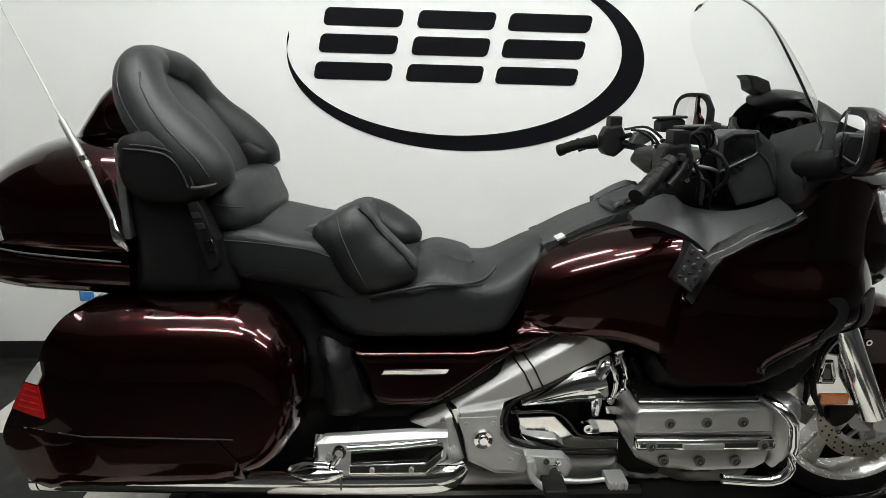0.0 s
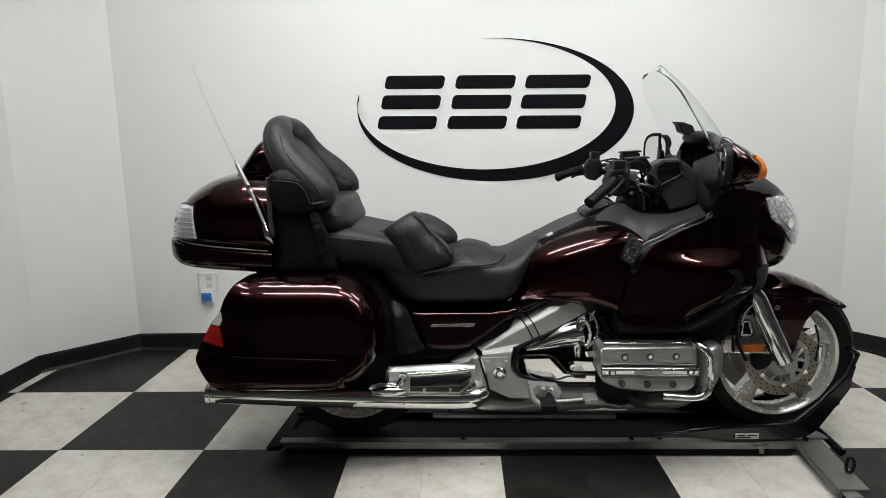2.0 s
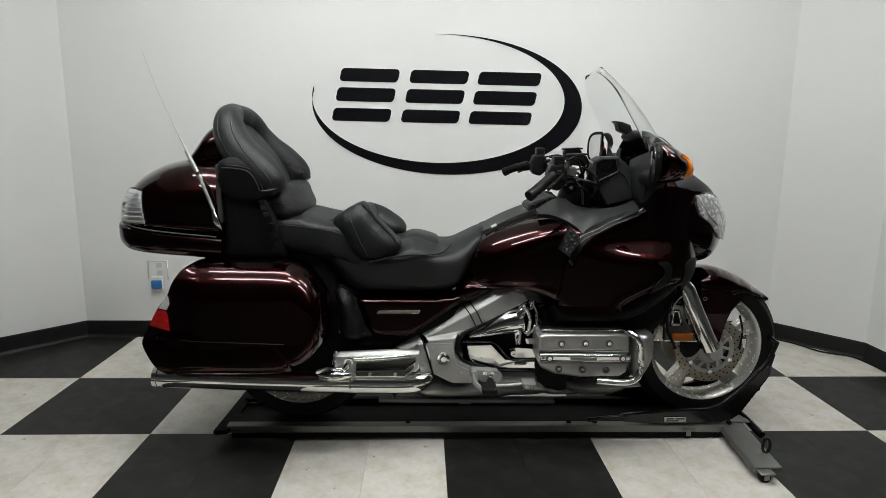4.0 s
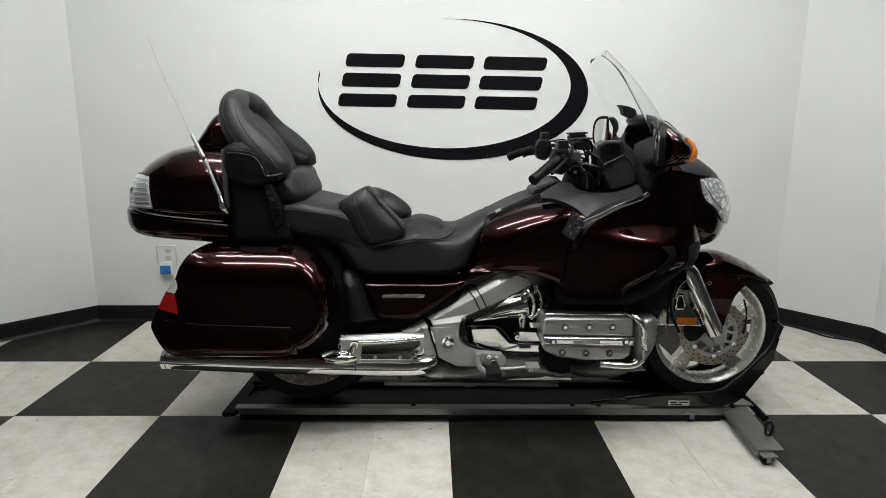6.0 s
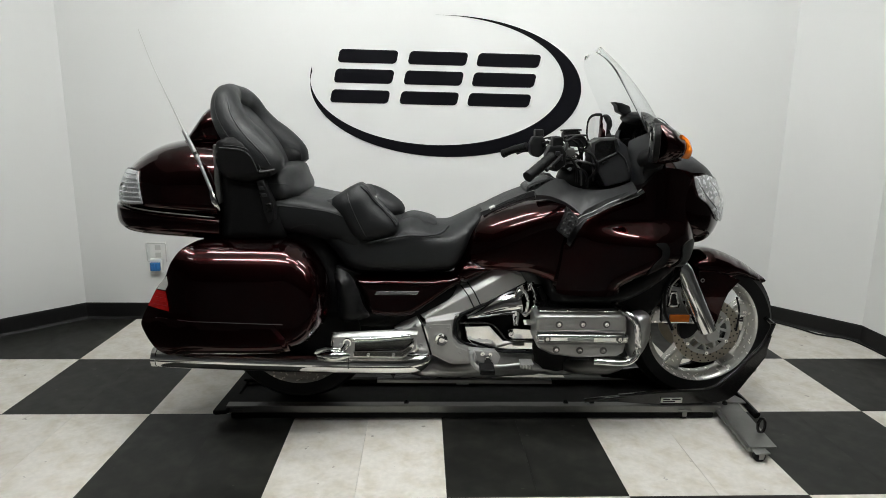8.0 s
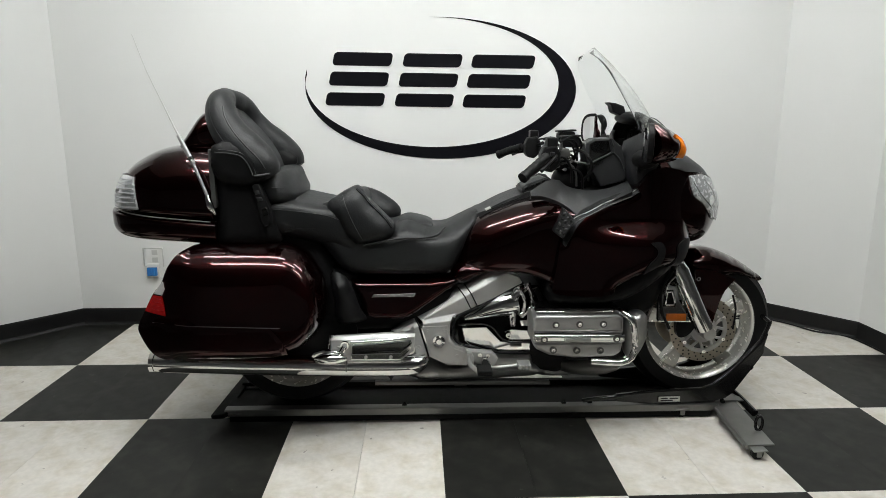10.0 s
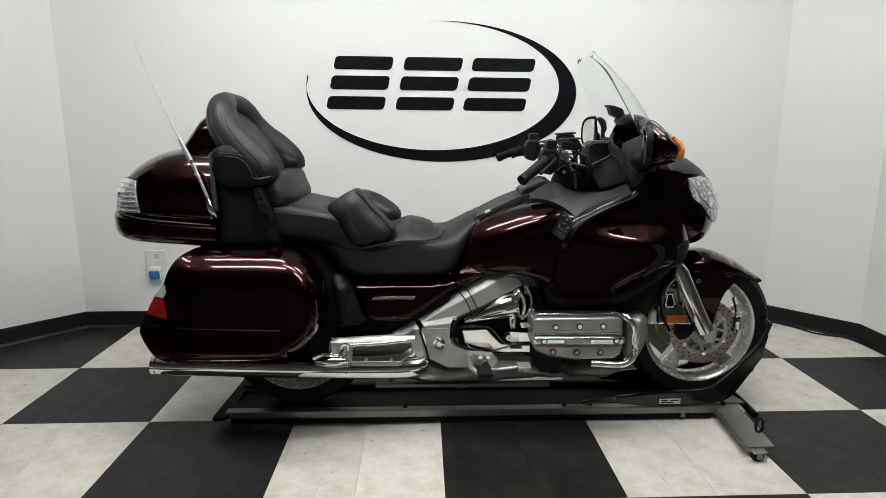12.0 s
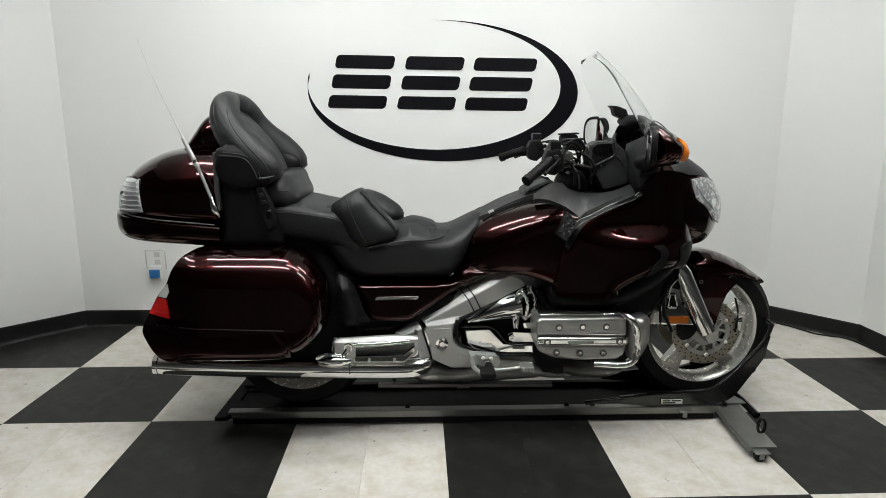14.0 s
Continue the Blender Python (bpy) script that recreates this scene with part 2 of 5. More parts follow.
    if solid:
        idx = {q: k for k, q in enumerate(A)}
        for e in [e for e in bm.edges if len(e.link_faces) == 1 and e.verts[0] in idx and e.verts[1] in idx]:
            i, j = idx[e.verts[0]], idx[e.verts[1]]
            try:
                bm.faces.new((A[i], A[j], B[j], B[i]))
            except ValueError:
                pass
    return bm


def loft(rows, yc=YC, n=64, up=(0.6, 0.75), low=(0.35, 0.8), step=0.012):
    """A closed shell along x. Each row: x, lowest, widest and highest z, half width; up and low say how square its halves are."""
    bm = bmesh.new()
    rings = []
    for x, z0, zm, z1, half in smooth_loop(rows, step, closed=False):
        ring = []
        for k in range(n):
            c, q = math.cos(math.tau * k / n), math.sin(math.tau * k / n)
            ey, ez = up if q >= 0 else low
            z = zm + (z1 - zm) * abs(q)**ez if q >= 0 else zm - (zm - z0) * abs(q)**ez
            ring.append(bm.verts.new((x, yc + half * math.copysign(abs(c)**ey, c), z)))
        rings.append(ring)
    for a, b in zip(rings, rings[1:]):
        for k in range(n):
            bm.faces.new((a[k], a[(k + 1) % n], b[(k + 1) % n], b[k]))
    bm.faces.new(rings[0])
    bm.faces.new(rings[-1][::-1])
    return bm


def patch(ob, outline, proud=0.003, depth=0.012, res=0.010, smooth_outline=True):
    """A thin plate that lies on the near side of ob within an outline in x and z, proud of it."""
    from mathutils.bvhtree import BVHTree
    from mathutils.geometry import delaunay_2d_cdt
    tree = BVHTree.FromPolygons([v.co for v in ob.data.vertices], [p.vertices[:] for p in ob.data.polygons])
    rim = np.array(smooth_loop(outline, res * 0.8) if smooth_outline else outline, float)
    n = len(rim)
    lo, hi = rim.min(0), rim.max(0)
    gx, gz = np.meshgrid(np.arange(lo[0], hi[0], res), np.arange(lo[1], hi[1], res * 0.87))
    v, _, f, _, _, _ = delaunay_2d_cdt([Vector(q) for q in rim] + [Vector((x, z)) for x, z in zip(gx.ravel(), gz.ravel())], [(i, (i + 1) % n) for i in range(n)], [], 1, 1e-6)
    bm = bmesh.new()
    front, rear = [], []
    for q in v:
        hit, nrm = tree.ray_cast(Vector((q.x, -2.0, q.y)), Vector((0, 1, 0)))[:2]
        if hit is None:
            hit, nrm = tree.find_nearest(Vector((q.x, -0.05, q.y)))[:2]
        if nrm.y > 0:
            nrm = -nrm
        front.append(bm.verts.new(hit + nrm * proud))
        rear.append(bm.verts.new(hit - nrm * depth))
    number = {}
    for i, q in enumerate(front):
        number[q] = i
    for face in f:
        bm.faces.new([front[i] for i in face])
        bm.faces.new([rear[i] for i in reversed(face)])
    for e in [e for e in bm.edges if len(e.link_faces) == 1 and e.verts[0] in number and e.verts[1] in number]:
        i, j = number[e.verts[0]], number[e.verts[1]]
        bm.faces.new((front[i], front[j], rear[j], rear[i]))
    bmesh.ops.delete(bm, geom=[q for q in bm.verts if not q.link_faces], context="VERTS")
    return bm


def sheet(columns, thick=Vector((0.015, 0, 0)), step=0.014):
    """A curved plate through columns of points, each column smoothed downwards and the columns smoothed across."""
    fine = [smooth_loop(c, step, closed=False) for c in columns]
    n = min(len(c) for c in fine)
    fine = [[c[round(k * (len(c) - 1) / (n - 1))] for k in range(n)] for c in fine]
    rows = [smooth_loop([c[k] for c in fine], step, closed=False) for k in range(n)]
    m = min(len(r) for r in rows)
    rows = [[r[round(k * (len(r) - 1) / (m - 1))] for k in range(m)] for r in rows]
    bm = bmesh.new()
    a = [[bm.verts.new(Vector(q)) for q in r] for r in rows]
    b = [[bm.verts.new(Vector(q) + thick) for q in r] for r in rows]
    for i in range(n - 1):
        for j in range(m - 1):
            bm.faces.new((a[i][j], a[i][j + 1], a[i + 1][j + 1], a[i + 1][j]))
            bm.faces.new((b[i][j], b[i + 1][j], b[i + 1][j + 1], b[i][j + 1]))
    ring = [(0, j) for j in range(m - 1)] + [(i, m - 1) for i in range(n - 1)] + [(n - 1, j) for j in range(m - 1, 0, -1)] + [(i, 0) for i in range(n - 1, 0, -1)]
    for (i, j), (k, l) in zip(ring, ring[1:] + ring[:1]):
        bm.faces.new((a[i][j], b[i][j], b[k][l], a[k][l]))
    bmesh.ops.recalc_face_normals(bm, faces=bm.faces[:])
    return bm


def flip(bm, about=YC):
    """A mirrored copy of bm on the other side of the middle plane."""
    c = bm.copy()
    for v in c.verts:
        v.co.y = 2 * about - v.co.y
    return c


def pair(name, bm, material, parent, label=""):
    other = flip(bm)
    a = part(name, bm, material, parent, label)
    b = part(name, other, material, parent, label)
    return a, b


def bevelled(bm, width, segments=2, angle=30):
    if width:
        edges = [e for e in bm.edges if len(e.link_faces) == 2 and e.calc_face_angle(0) > radians(angle)]
        made = bmesh.ops.bevel(bm, geom=edges, offset=width, segments=segments, profile=0.6, affect="EDGES", clamp_overlap=True)
        curved = set(made["faces"])
        for f in bm.faces:
            if f not in curved:
                for e in f.edges:
                    e.smooth = False
    return bm


def box(x0, x1, y0, y1, z0, z1, bevel=0.004, segments=2):
    bm = bmesh.new()
    bmesh.ops.create_cube(bm, size=1)
    for v in bm.verts:
        v.co = ((x0 + x1) / 2 + v.co.x * (x1 - x0), (y0 + y1) / 2 + v.co.y * (y1 - y0), (z0 + z1) / 2 + v.co.z * (z1 - z0))
    return bevelled(bm, bevel, segments)


def prism(outline, y0, y1, bevel=0.004, segments=2, round_it=False, step=0.012):
    """An outline in x and z, drawn out from y0 to y1."""
    loop = smooth_loop(outline, step) if round_it else outline
    bm = bmesh.new()
    a = [bm.verts.new((x, y0, z)) for x, z in loop]
    b = [bm.verts.new((x, y1, z)) for x, z in loop]
    bm.faces.new(a)
    bm.faces.new(b[::-1])
    for i in range(len(a)):
        j = (i + 1) % len(a)
        bm.faces.new((a[i], b[i], b[j], a[j]))
    bmesh.ops.recalc_face_normals(bm, faces=bm.faces[:])
    return bevelled(bm, bevel, segments, 35)


def tube(points, radius, n=12, smooth=True, step=0.015, cap=True, flat=1.0):
    """A round bar along points; radius is a number or one for each point."""
    rs = radius if isinstance(radius, (list, tuple)) else [radius] * len(points)
    four = [(*p, q) for p, q in zip(points, rs)]
    line = smooth_loop(four, step, closed=False) if smooth and len(points) > 2 else [np.array(q, float) for q in four]
    bm = bmesh.new()
    rings = []
    up = Vector((0, 0, 1))
    for i, q in enumerate(line):
        p = Vector(q[:3])
        d = (Vector(line[min(i + 1, len(line) - 1)][:3]) - Vector(line[max(i - 1, 0)][:3])).normalized()
        u = d.cross(up)
        if u.length < 0.05:
            u = d.cross(Vector((0, 1, 0)))
        u.normalize()
        w = d.cross(u).normalized()
        rr = float(q[3])
        rings.append([bm.verts.new(p + rr * (math.cos(k * math.tau / n) * u * flat + math.sin(k * math.tau / n) * w)) for k in range(n)])
    for a, b in zip(rings, rings[1:]):
        for k in range(n):
            bm.faces.new((a[k], a[(k + 1) % n], b[(k + 1) % n], b[k]))
    if cap:
        bm.faces.new(rings[0])
        bm.faces.new(rings[-1][::-1])
    return bm


def lathe(profile, x, y, z, n=64, closed=False):
    """Turns (radius, offset along y) points about an axle along y."""
    bm = bmesh.new()
    rings = []
    for r, o in profile:
        rings.append([bm.verts.new((x + r * math.cos(k * math.tau / n), y + o, z + r * math.sin(k * math.tau / n))) for k in range(n)])
    pairs = list(zip(rings, rings[1:])) + ([(rings[-1], rings[0])] if closed else [])
    for a, b in pairs:
        for k in range(n):
            bm.faces.new((a[k], b[k], b[(k + 1) % n], a[(k + 1) % n]))
    if not closed:
        for ring in (rings[0], rings[-1]):
            bm.faces.new(ring)
    bmesh.ops.remove_doubles(bm, verts=bm.verts[:], dist=1e-5)
    return bm


def ball(x, y, z, rx, ry, rz, u=16, v=10):
    bm = bmesh.new()
    bmesh.ops.create_uvsphere(bm, u_segments=u, v_segments=v, radius=1)
    for q in bm.verts:
        q.co = (x + q.co.x * rx, y + q.co.y * ry, z + q.co.z * rz)
    return bm


def joined(*bms):
    out = bmesh.new()
    for bm in bms:
        me = bpy.data.meshes.new("scrap")
        bm.to_mesh(me)
        bm.free()
        out.from_mesh(me)
        bpy.data.meshes.remove(me)
    return out


def facets(text, faces, depth=0.05):
    """Flat faces that share corners, given as x,y,z triples and runs of corner numbers, closed off behind."""
    bm = bmesh.new()
    front = [bm.verts.new(q) for q in pts(text)]
    rear = [bm.verts.new((v.co.x, v.co.y + depth, v.co.z)) for v in front]
    for run in faces.split():
        bm.faces.new([front[int(k)] for k in run.split(",")])
    number = {v: i for i, v in enumerate(front)}
    for e in [e for e in bm.edges if len(e.link_faces) == 1]:
        i, j = number[e.verts[0]], number[e.verts[1]]
        bm.faces.new((front[i], front[j], rear[j], rear[i]))
    bmesh.ops.delete(bm, geom=[v for v in bm.verts if not v.link_faces], context="VERTS")
    bmesh.ops.recalc_face_normals(bm, faces=bm.faces[:])
    return bevelled(bm, 0.004, 2, 12)


def draped(ob, text, radius=0.002, flat=1.0):
    """A thin welt or seam that follows the surface of ob, seen along y, through points in x and z."""
    from mathutils.bvhtree import BVHTree
    tree = BVHTree.FromPolygons([v.co for v in ob.data.vertices], [p.vertices[:] for p in ob.data.polygons])
    line = []
    for x, z in smooth_loop(pts(text), 0.01, closed=False):
        hit = tree.ray_cast(Vector((x, -2.0, z)), Vector((0, 1, 0)))[0]
        if hit is None:
            hit = tree.find_nearest(Vector((x, -0.25, z)))[0]
            x, z = hit.x, hit.z
        line.append((x, hit.y - radius * 0.3, z))
    return tube(line, radius, 6, smooth=False, flat=flat)


def bolt(x, y, z, r=0.009, depth=0.008):
    return lathe([(r * 0.45, -depth * 0.5), (r * 0.5, -depth), (r, -depth), (r, 0.004)], x, y, z, 16)


# ---- the room ----
def wall_run(name, x0, y0, x1, y1, thick=0.12):
    """A wall from floor to ceiling along a line; its body lies to the left of the way from the first end to the second."""
    d = Vector((x1 - x0, y1 - y0, 0))
    nrm = Vector((-d.y, d.x, 0)).normalized() * thick
    bm = bmesh.new()
    base = [Vector((x0, y0, 0)), Vector((x1, y1, 0)), Vector((x1, y1, 0)) + nrm, Vector((x0, y0, 0)) + nrm]
    a = [bm.verts.new(q) for q in base]
    b = [bm.verts.new(q + Vector((0, 0, CEIL))) for q in base]
    bm.faces.new(a[::-1])
    bm.faces.new(b)
    for i in range(4):
        j = (i + 1) % 4
        bm.faces.new((a[i], a[j], b[j], b[i]))
    return tagged(part(name, bm, M_WALL, smooth=False), "smooth white painted showroom wall", "wall", kind="structure")


def base_run(x0, y0, x1, y1):
    """Rubber cove base: a flat strip with a rounded top and a small toe at the floor."""
    d = Vector((x1 - x0, y1 - y0, 0)).normalized()
    inn = Vector((d.y, -d.x, 0))
    prof = [(0.0, 0.0), (0.014, 0.0), (0.010, 0.006), (0.006, 0.016), (0.005, 0.09), (0.003, 0.098), (0.0, 0.1)]
    bm = bmesh.new()
    rows = [[bm.verts.new(Vector((x, y, 0)) + inn * o + Vector((0, 0, z))) for o, z in prof] for x, y in ((x0, y0), (x1, y1))]
    for i in range(len(prof) - 1):
        bm.faces.new((rows[0][i], rows[0][i + 1], rows[1][i + 1], rows[1][i]))
    for r in rows:
        bm.faces.new(r)
    return tagged(part("baseboard", bm, M_BASE, smooth=False), "black rubber cove baseboard along the wall", "baseboard", kind="structure")


XL, XR, Y_SIDE, Y_OPEN, Y_BACK = -1.285, 3.64, 0.1, -2.0, -7.0
corners = [(XL, Y_SIDE), (XL, 0.885), (-0.912, WALL_Y), (3.30, WALL_Y), (XR, 0.86), (XR, Y_SIDE)]
names = ["wall_west", "wall_corner_west", "wall_north", "wall_corner_east", "wall_east"]
for nm, (xa, ya), (xb, yb) in zip(names, corners, corners[1:]):
    wall_run(nm, xa, ya, xb, yb)
    base_run(xa, ya, xb, yb)
tagged(part("ceiling", box(XL - 0.2, XR + 0.2, Y_OPEN, WALL_Y + 0.2, CEIL, CEIL + 0.1, 0), M_CEIL, smooth=False),
       "plain white ceiling", "ceiling", kind="structure")
# unseen dark surroundings, added so the paint reflects dark past the white walls
SX0, SX1 = -5.0, 7.5
unseen = [(SX0, Y_BACK), (SX0, Y_SIDE), (XL - 0.12, Y_SIDE)], [(XR + 0.12, Y_SIDE), (SX1, Y_SIDE), (SX1, Y_BACK), (SX0, Y_BACK)]
for nm, (xa, ya), (xb, yb) in zip(("wall_unseen_west", "wall_unseen_side", "wall_unseen_front", "wall_unseen_east", "wall_south"),
                                  [unseen[0][0], unseen[0][1], unseen[1][0], unseen[1][1], unseen[1][2]], [unseen[0][1], unseen[0][2], unseen[1][1], unseen[1][2], unseen[1][3]]):
    ob = wall_run(nm, xa, ya, xb, yb)
    ob.data.materials[0] = M_UNSEEN_PAINT
    ob["label"] = "unseen dark grey wall added outside the bay"
tagged(part("ceiling_unseen", box(SX0 - 0.2, SX1 + 0.2, Y_BACK - 0.2, Y_OPEN, CEIL, CEIL + 0.1, 0), M_UNSEEN_PAINT, smooth=False),
       "unseen dark ceiling added outside the bay", "ceiling", kind="structure")
for xa, xb in ((SX0 - 0.2, XL - 0.2), (XR + 0.2, SX1 + 0.2)):
    tagged(part("ceiling_unseen", box(xa, xb, Y_OPEN, Y_SIDE + 0.2, CEIL, CEIL + 0.1, 0), M_UNSEEN_PAINT, smooth=False),
           "unseen dark ceiling added outside the bay", "ceiling", kind="structure")


# ---- ceiling lights ----
def tube_light(x, y, length):
    t = thing("ceiling_light", x, y, CEIL, "long fluorescent ceiling light with two lit tubes", "ceiling light", "ceiling lights")
    part("housing", box(x - length / 2, x + length / 2, y - 0.08, y + 0.08, CEIL - 0.05, CEIL - 0.001, 0.006), M_WHITEP, t)
    for o in (-0.045, 0.045):
        part("tube", tube([(x - length / 2 + 0.02, y + o, CEIL - 0.075), (x + length / 2 - 0.02, y + o, CEIL - 0.075)], 0.019, 10, smooth=False), M_TUBE, t)
    for s in (-1, 1):
        part("lamp_holder", box(x + s * (length / 2 - 0.02) - 0.015, x + s * (length / 2 - 0.02) + 0.015, y - 0.075, y + 0.075, CEIL - 0.1, CEIL - 0.045, 0.004), M_WHITEP, t)
    return t


for ly, row in ((-0.25, (0.25, 2.30)), (-0.80, (1.25,)), (-1.35, (0.25, 2.30))):
    for lx in row:
        tube_light(lx, ly, 1.22)


# ---- the sign on the wall ----
sign = thing("wall_decal", 1.25, WALL_Y, 1.4, "large black vinyl emblem stuck to the white wall", "wall decal")


def crescent():
    """A swoosh between a large ellipse and a smaller one that touches it at the top and at the left."""
    bm = bmesh.new()
    n = 120
    rows = []
    for i in range(n + 1):
        a = radians(92 - 282 * i / n)
        o = (1.248 + 0.785 * math.cos(a), 1.404 + 0.398 * math.sin(a))
        q = (1.196 + 0.733 * math.cos(a), 1.438 + 0.364 * math.sin(a))
        rows.append([bm.verts.new((x, y, z)) for x, z in (o, q) for y in (WALL_Y - 0.0035, WALL_Y - 0.0005)])
    for r, s in zip(rows, rows[1:]):
        for i, j in ((0, 2), (2, 3), (3, 1), (1, 0)):
            bm.faces.new((r[i], r[j], s[j], s[i]))
    bm.faces.new((rows[0][0], rows[0][1], rows[0][3], rows[0][2]))
    bm.faces.new((rows[-1][0], rows[-1][1], rows[-1][3], rows[-1][2]))
    return bm


def slanted_bar(x0, x1, z0, z1, r=0.022):
    """A bar with rounded ends that leans like the emblem's strokes."""
    out = []
    for cx, cz, a0 in ((x1 - r, z1 - r, 0), (x0 + r, z1 - r, 90), (x0 + r, z0 + r, 180), (x1 - r, z0 + r, 270)):
        for k in range(6):
            a = radians(a0 + 18 * k)
            out.append((cx + r * math.cos(a), cz + r * math.sin(a)))
    return prism([(x + 0.205 * (z - 1.3), z) for x, z in out], WALL_Y - 0.0035, WALL_Y - 0.0005, 0)


# stuck on a touch out of level
sign.matrix_basis = pose(0.006, 0, 0.012, 0, 0.76, 0) @ sign.matrix_basis
part("swoosh", crescent(), M_DECAL, sign, smooth=False)
for bx, bw in ((0.572, 0.335), (0.972, 0.335), (1.366, 0.362)):
    for z0, z1 in ((1.304, 1.378), (1.416, 1.494), (1.528, 1.602)):
        part("bar", slanted_bar(bx, bx + bw, z0, z1), M_DECAL, sign, smooth=False)

# ---- the wall socket and what is plugged in ----
SOCK = pose(0.008, 0, 0.016)
sock = thing("wall_socket", -0.458, WALL_Y, 0.4, "white wall socket plate on the white wall", "wall socket")
part("plate", box(-0.510, -0.410, WALL_Y - 0.008, WALL_Y - 0.001, 0.352, 0.462, 0.003), M_WHITEP, sock)
part("plate_frame", joined(*[box(xa, xb, WALL_Y - 0.010, WALL_Y - 0.001, za, zb, 0.001, 1) for xa, xb, za, zb in ((-0.528, -0.524, 0.346, 0.458), (-0.414, -0.410, 0.340, 0.452), (-0.524, -0.414, 0.454, 0.458), (-0.524, -0.500, 0.343, 0.347))]), M_LABEL, sock, "thin grey strips round the socket plate")
for zz in (0.385, 0.43):
    part("outlet", box(-0.475, -0.441, WALL_Y - 0.011, WALL_Y - 0.007, zz - 0.015, zz + 0.015, 0.003), M_LABEL, sock)
fresh = thing("air_freshener", -0.458, WALL_Y - 0.04, 0.36, "plug-in air freshener with blue gel in the wall socket", "air freshener")
part("holder", box(-0.503, -0.432, WALL_Y - 0.035, WALL_Y - 0.012, 0.280, 0.365, 0.005, 3), M_WHITEP, fresh)
bottle = part("gel_bottle", box(-0.497, -0.438, WALL_Y - 0.052, WALL_Y - 0.034, 0.294, 0.346, 0.007, 3), M_BLUE, fresh, "clear bottle of blue gel")
for k in range(3):
    part("bottle_rib", box(-0.486 + 0.016 * k, -0.482 + 0.016 * k, WALL_Y - 0.0535, WALL_Y - 0.050, 0.300, 0.340, 0.001, 1), M_BLUE, bottle)

for ob in (sock, fresh):
    ob.matrix_basis = SOCK @ ob.matrix_basis

# ---- the motorcycle ----
bike = thing("touring_motorcycle", 1.45, YC, 0.04, "burgundy touring motorcycle with black seat and saddlebags on a dolly", "motorcycle")
# its nose sits a little low in the wheel chock
bike.matrix_basis = pose(0.0234, 0, 0.0165, 0, 0.62, 0) @ bike.matrix_basis


def wheel(name, x, z, r_tyre, r_rim, half, spokes, discs, metal):
    w = part(name, lathe([(0.052, -0.05), (0.06, -0.03), (0.06, 0.03), (0.052, 0.05)], x, YC, z, 32), M_ALU, bike)
    h = half
    prof = [(r_rim - 0.010, -h * 0.86), (r_rim + 0.014, -h * 0.97), (r_rim + 0.038, -h), (r_tyre - 0.028, -h * 0.86), (r_tyre - 0.009, -h * 0.55), (r_tyre, 0)]
    prof = prof + [(r, -o) for r, o in prof[-2::-1]]
    part("tyre", lathe(prof, x, YC, z, 96, closed=True), M_RUBBER, w)
    # rounded grooves round the tread
    groove = [part("tread_groove", lathe([(r_tyre - 0.001, o - 0.003), (r_tyre + 0.0006 - abs(o) * 0.12, o), (r_tyre - 0.001, o + 0.003), (r_tyre - 0.01, o)], x, YC, z, 72, closed=True), M_PLAST, w) for o in (-0.02, 0.02)]
    hr = h * 0.82
    lip = [(r_rim, -hr), (r_rim - 0.004, -hr - 0.004), (r_rim - 0.012, -hr - 0.002), (r_rim - 0.022, -hr + 0.010), (r_rim - 0.034, -hr * 0.45), (r_rim - 0.036, 0)]
    lip = lip + [(r, -o) for r, o in lip[-2::-1]] + [(r_rim - 0.006, hr * 0.6), (r_rim - 0.010, 0), (r_rim - 0.006, -hr * 0.6)]
    part("rim", lathe(lip, x, YC, z, 96, closed=True), metal, w)
    for k in range(spokes):
        a = math.tau * k / spokes + 0.32
        ca, sa = math.cos(a), math.sin(a)
        out = []
        for rr, ww in ((0.045, 0.030), (r_rim * 0.55, 0.022), (r_rim - 0.032, 0.036)):
            out.append((rr, ww))
        loop = [(r, s) for r, s in out] + [(r, -s) for r, s in out[::-1]]
        swirl = 0.10
        poly = []
        for r, s in loop:
            b = a + swirl * r / r_rim
            poly.append((x + r * math.cos(b) - s * math.sin(b), z + r * math.sin(b) + s * math.cos(b)))
        part("spoke", prism(poly, YC - 0.030, YC + 0.030, 0.008, 2), M_POLISH, w)
    for o in discs:
        part("brake_disc", brake_disc(x, YC + o, z), M_DISC, w)
        side_y = -0.010 if o < 0 else 0.010
        cy = YC + o + side_y * 0.2
        part("disc_carrier", lathe([(0.030, -0.006), (0.054, -0.006), (0.058, 0.0), (0.054, 0.006), (0.030, 0.006)], x, cy, z, 40, closed=True), M_SATIN, w)
        part("carrier_ring", lathe([(0.086, -0.005), (0.101, -0.005), (0.103, 0.0), (0.101, 0.005), (0.086, 0.005)], x, cy, z, 60, closed=True), M_SATIN, w)
        for k in range(6):
            a = math.tau * k / 6 + 0.3
            for lean in (-0.30, 0.30):
                arm = [(x + r * math.cos(a + q), z + r * math.sin(a + q)) for r, q in ((0.050, lean * 0.2 - 0.10), (0.092, lean - 0.07), (0.092, lean + 0.07), (0.050, lean * 0.2 + 0.10))]
                part("carrier_arm", prism(arm, cy - 0.005, cy + 0.005, 0.002, 1), M_SATIN, w)
            part("carrier_bolt", bolt(x + 0.095 * math.cos(a + 0.30), cy - 0.005, z + 0.095 * math.sin(a + 0.30), 0.0075, 0.006), M_CHROME, w)
    return w


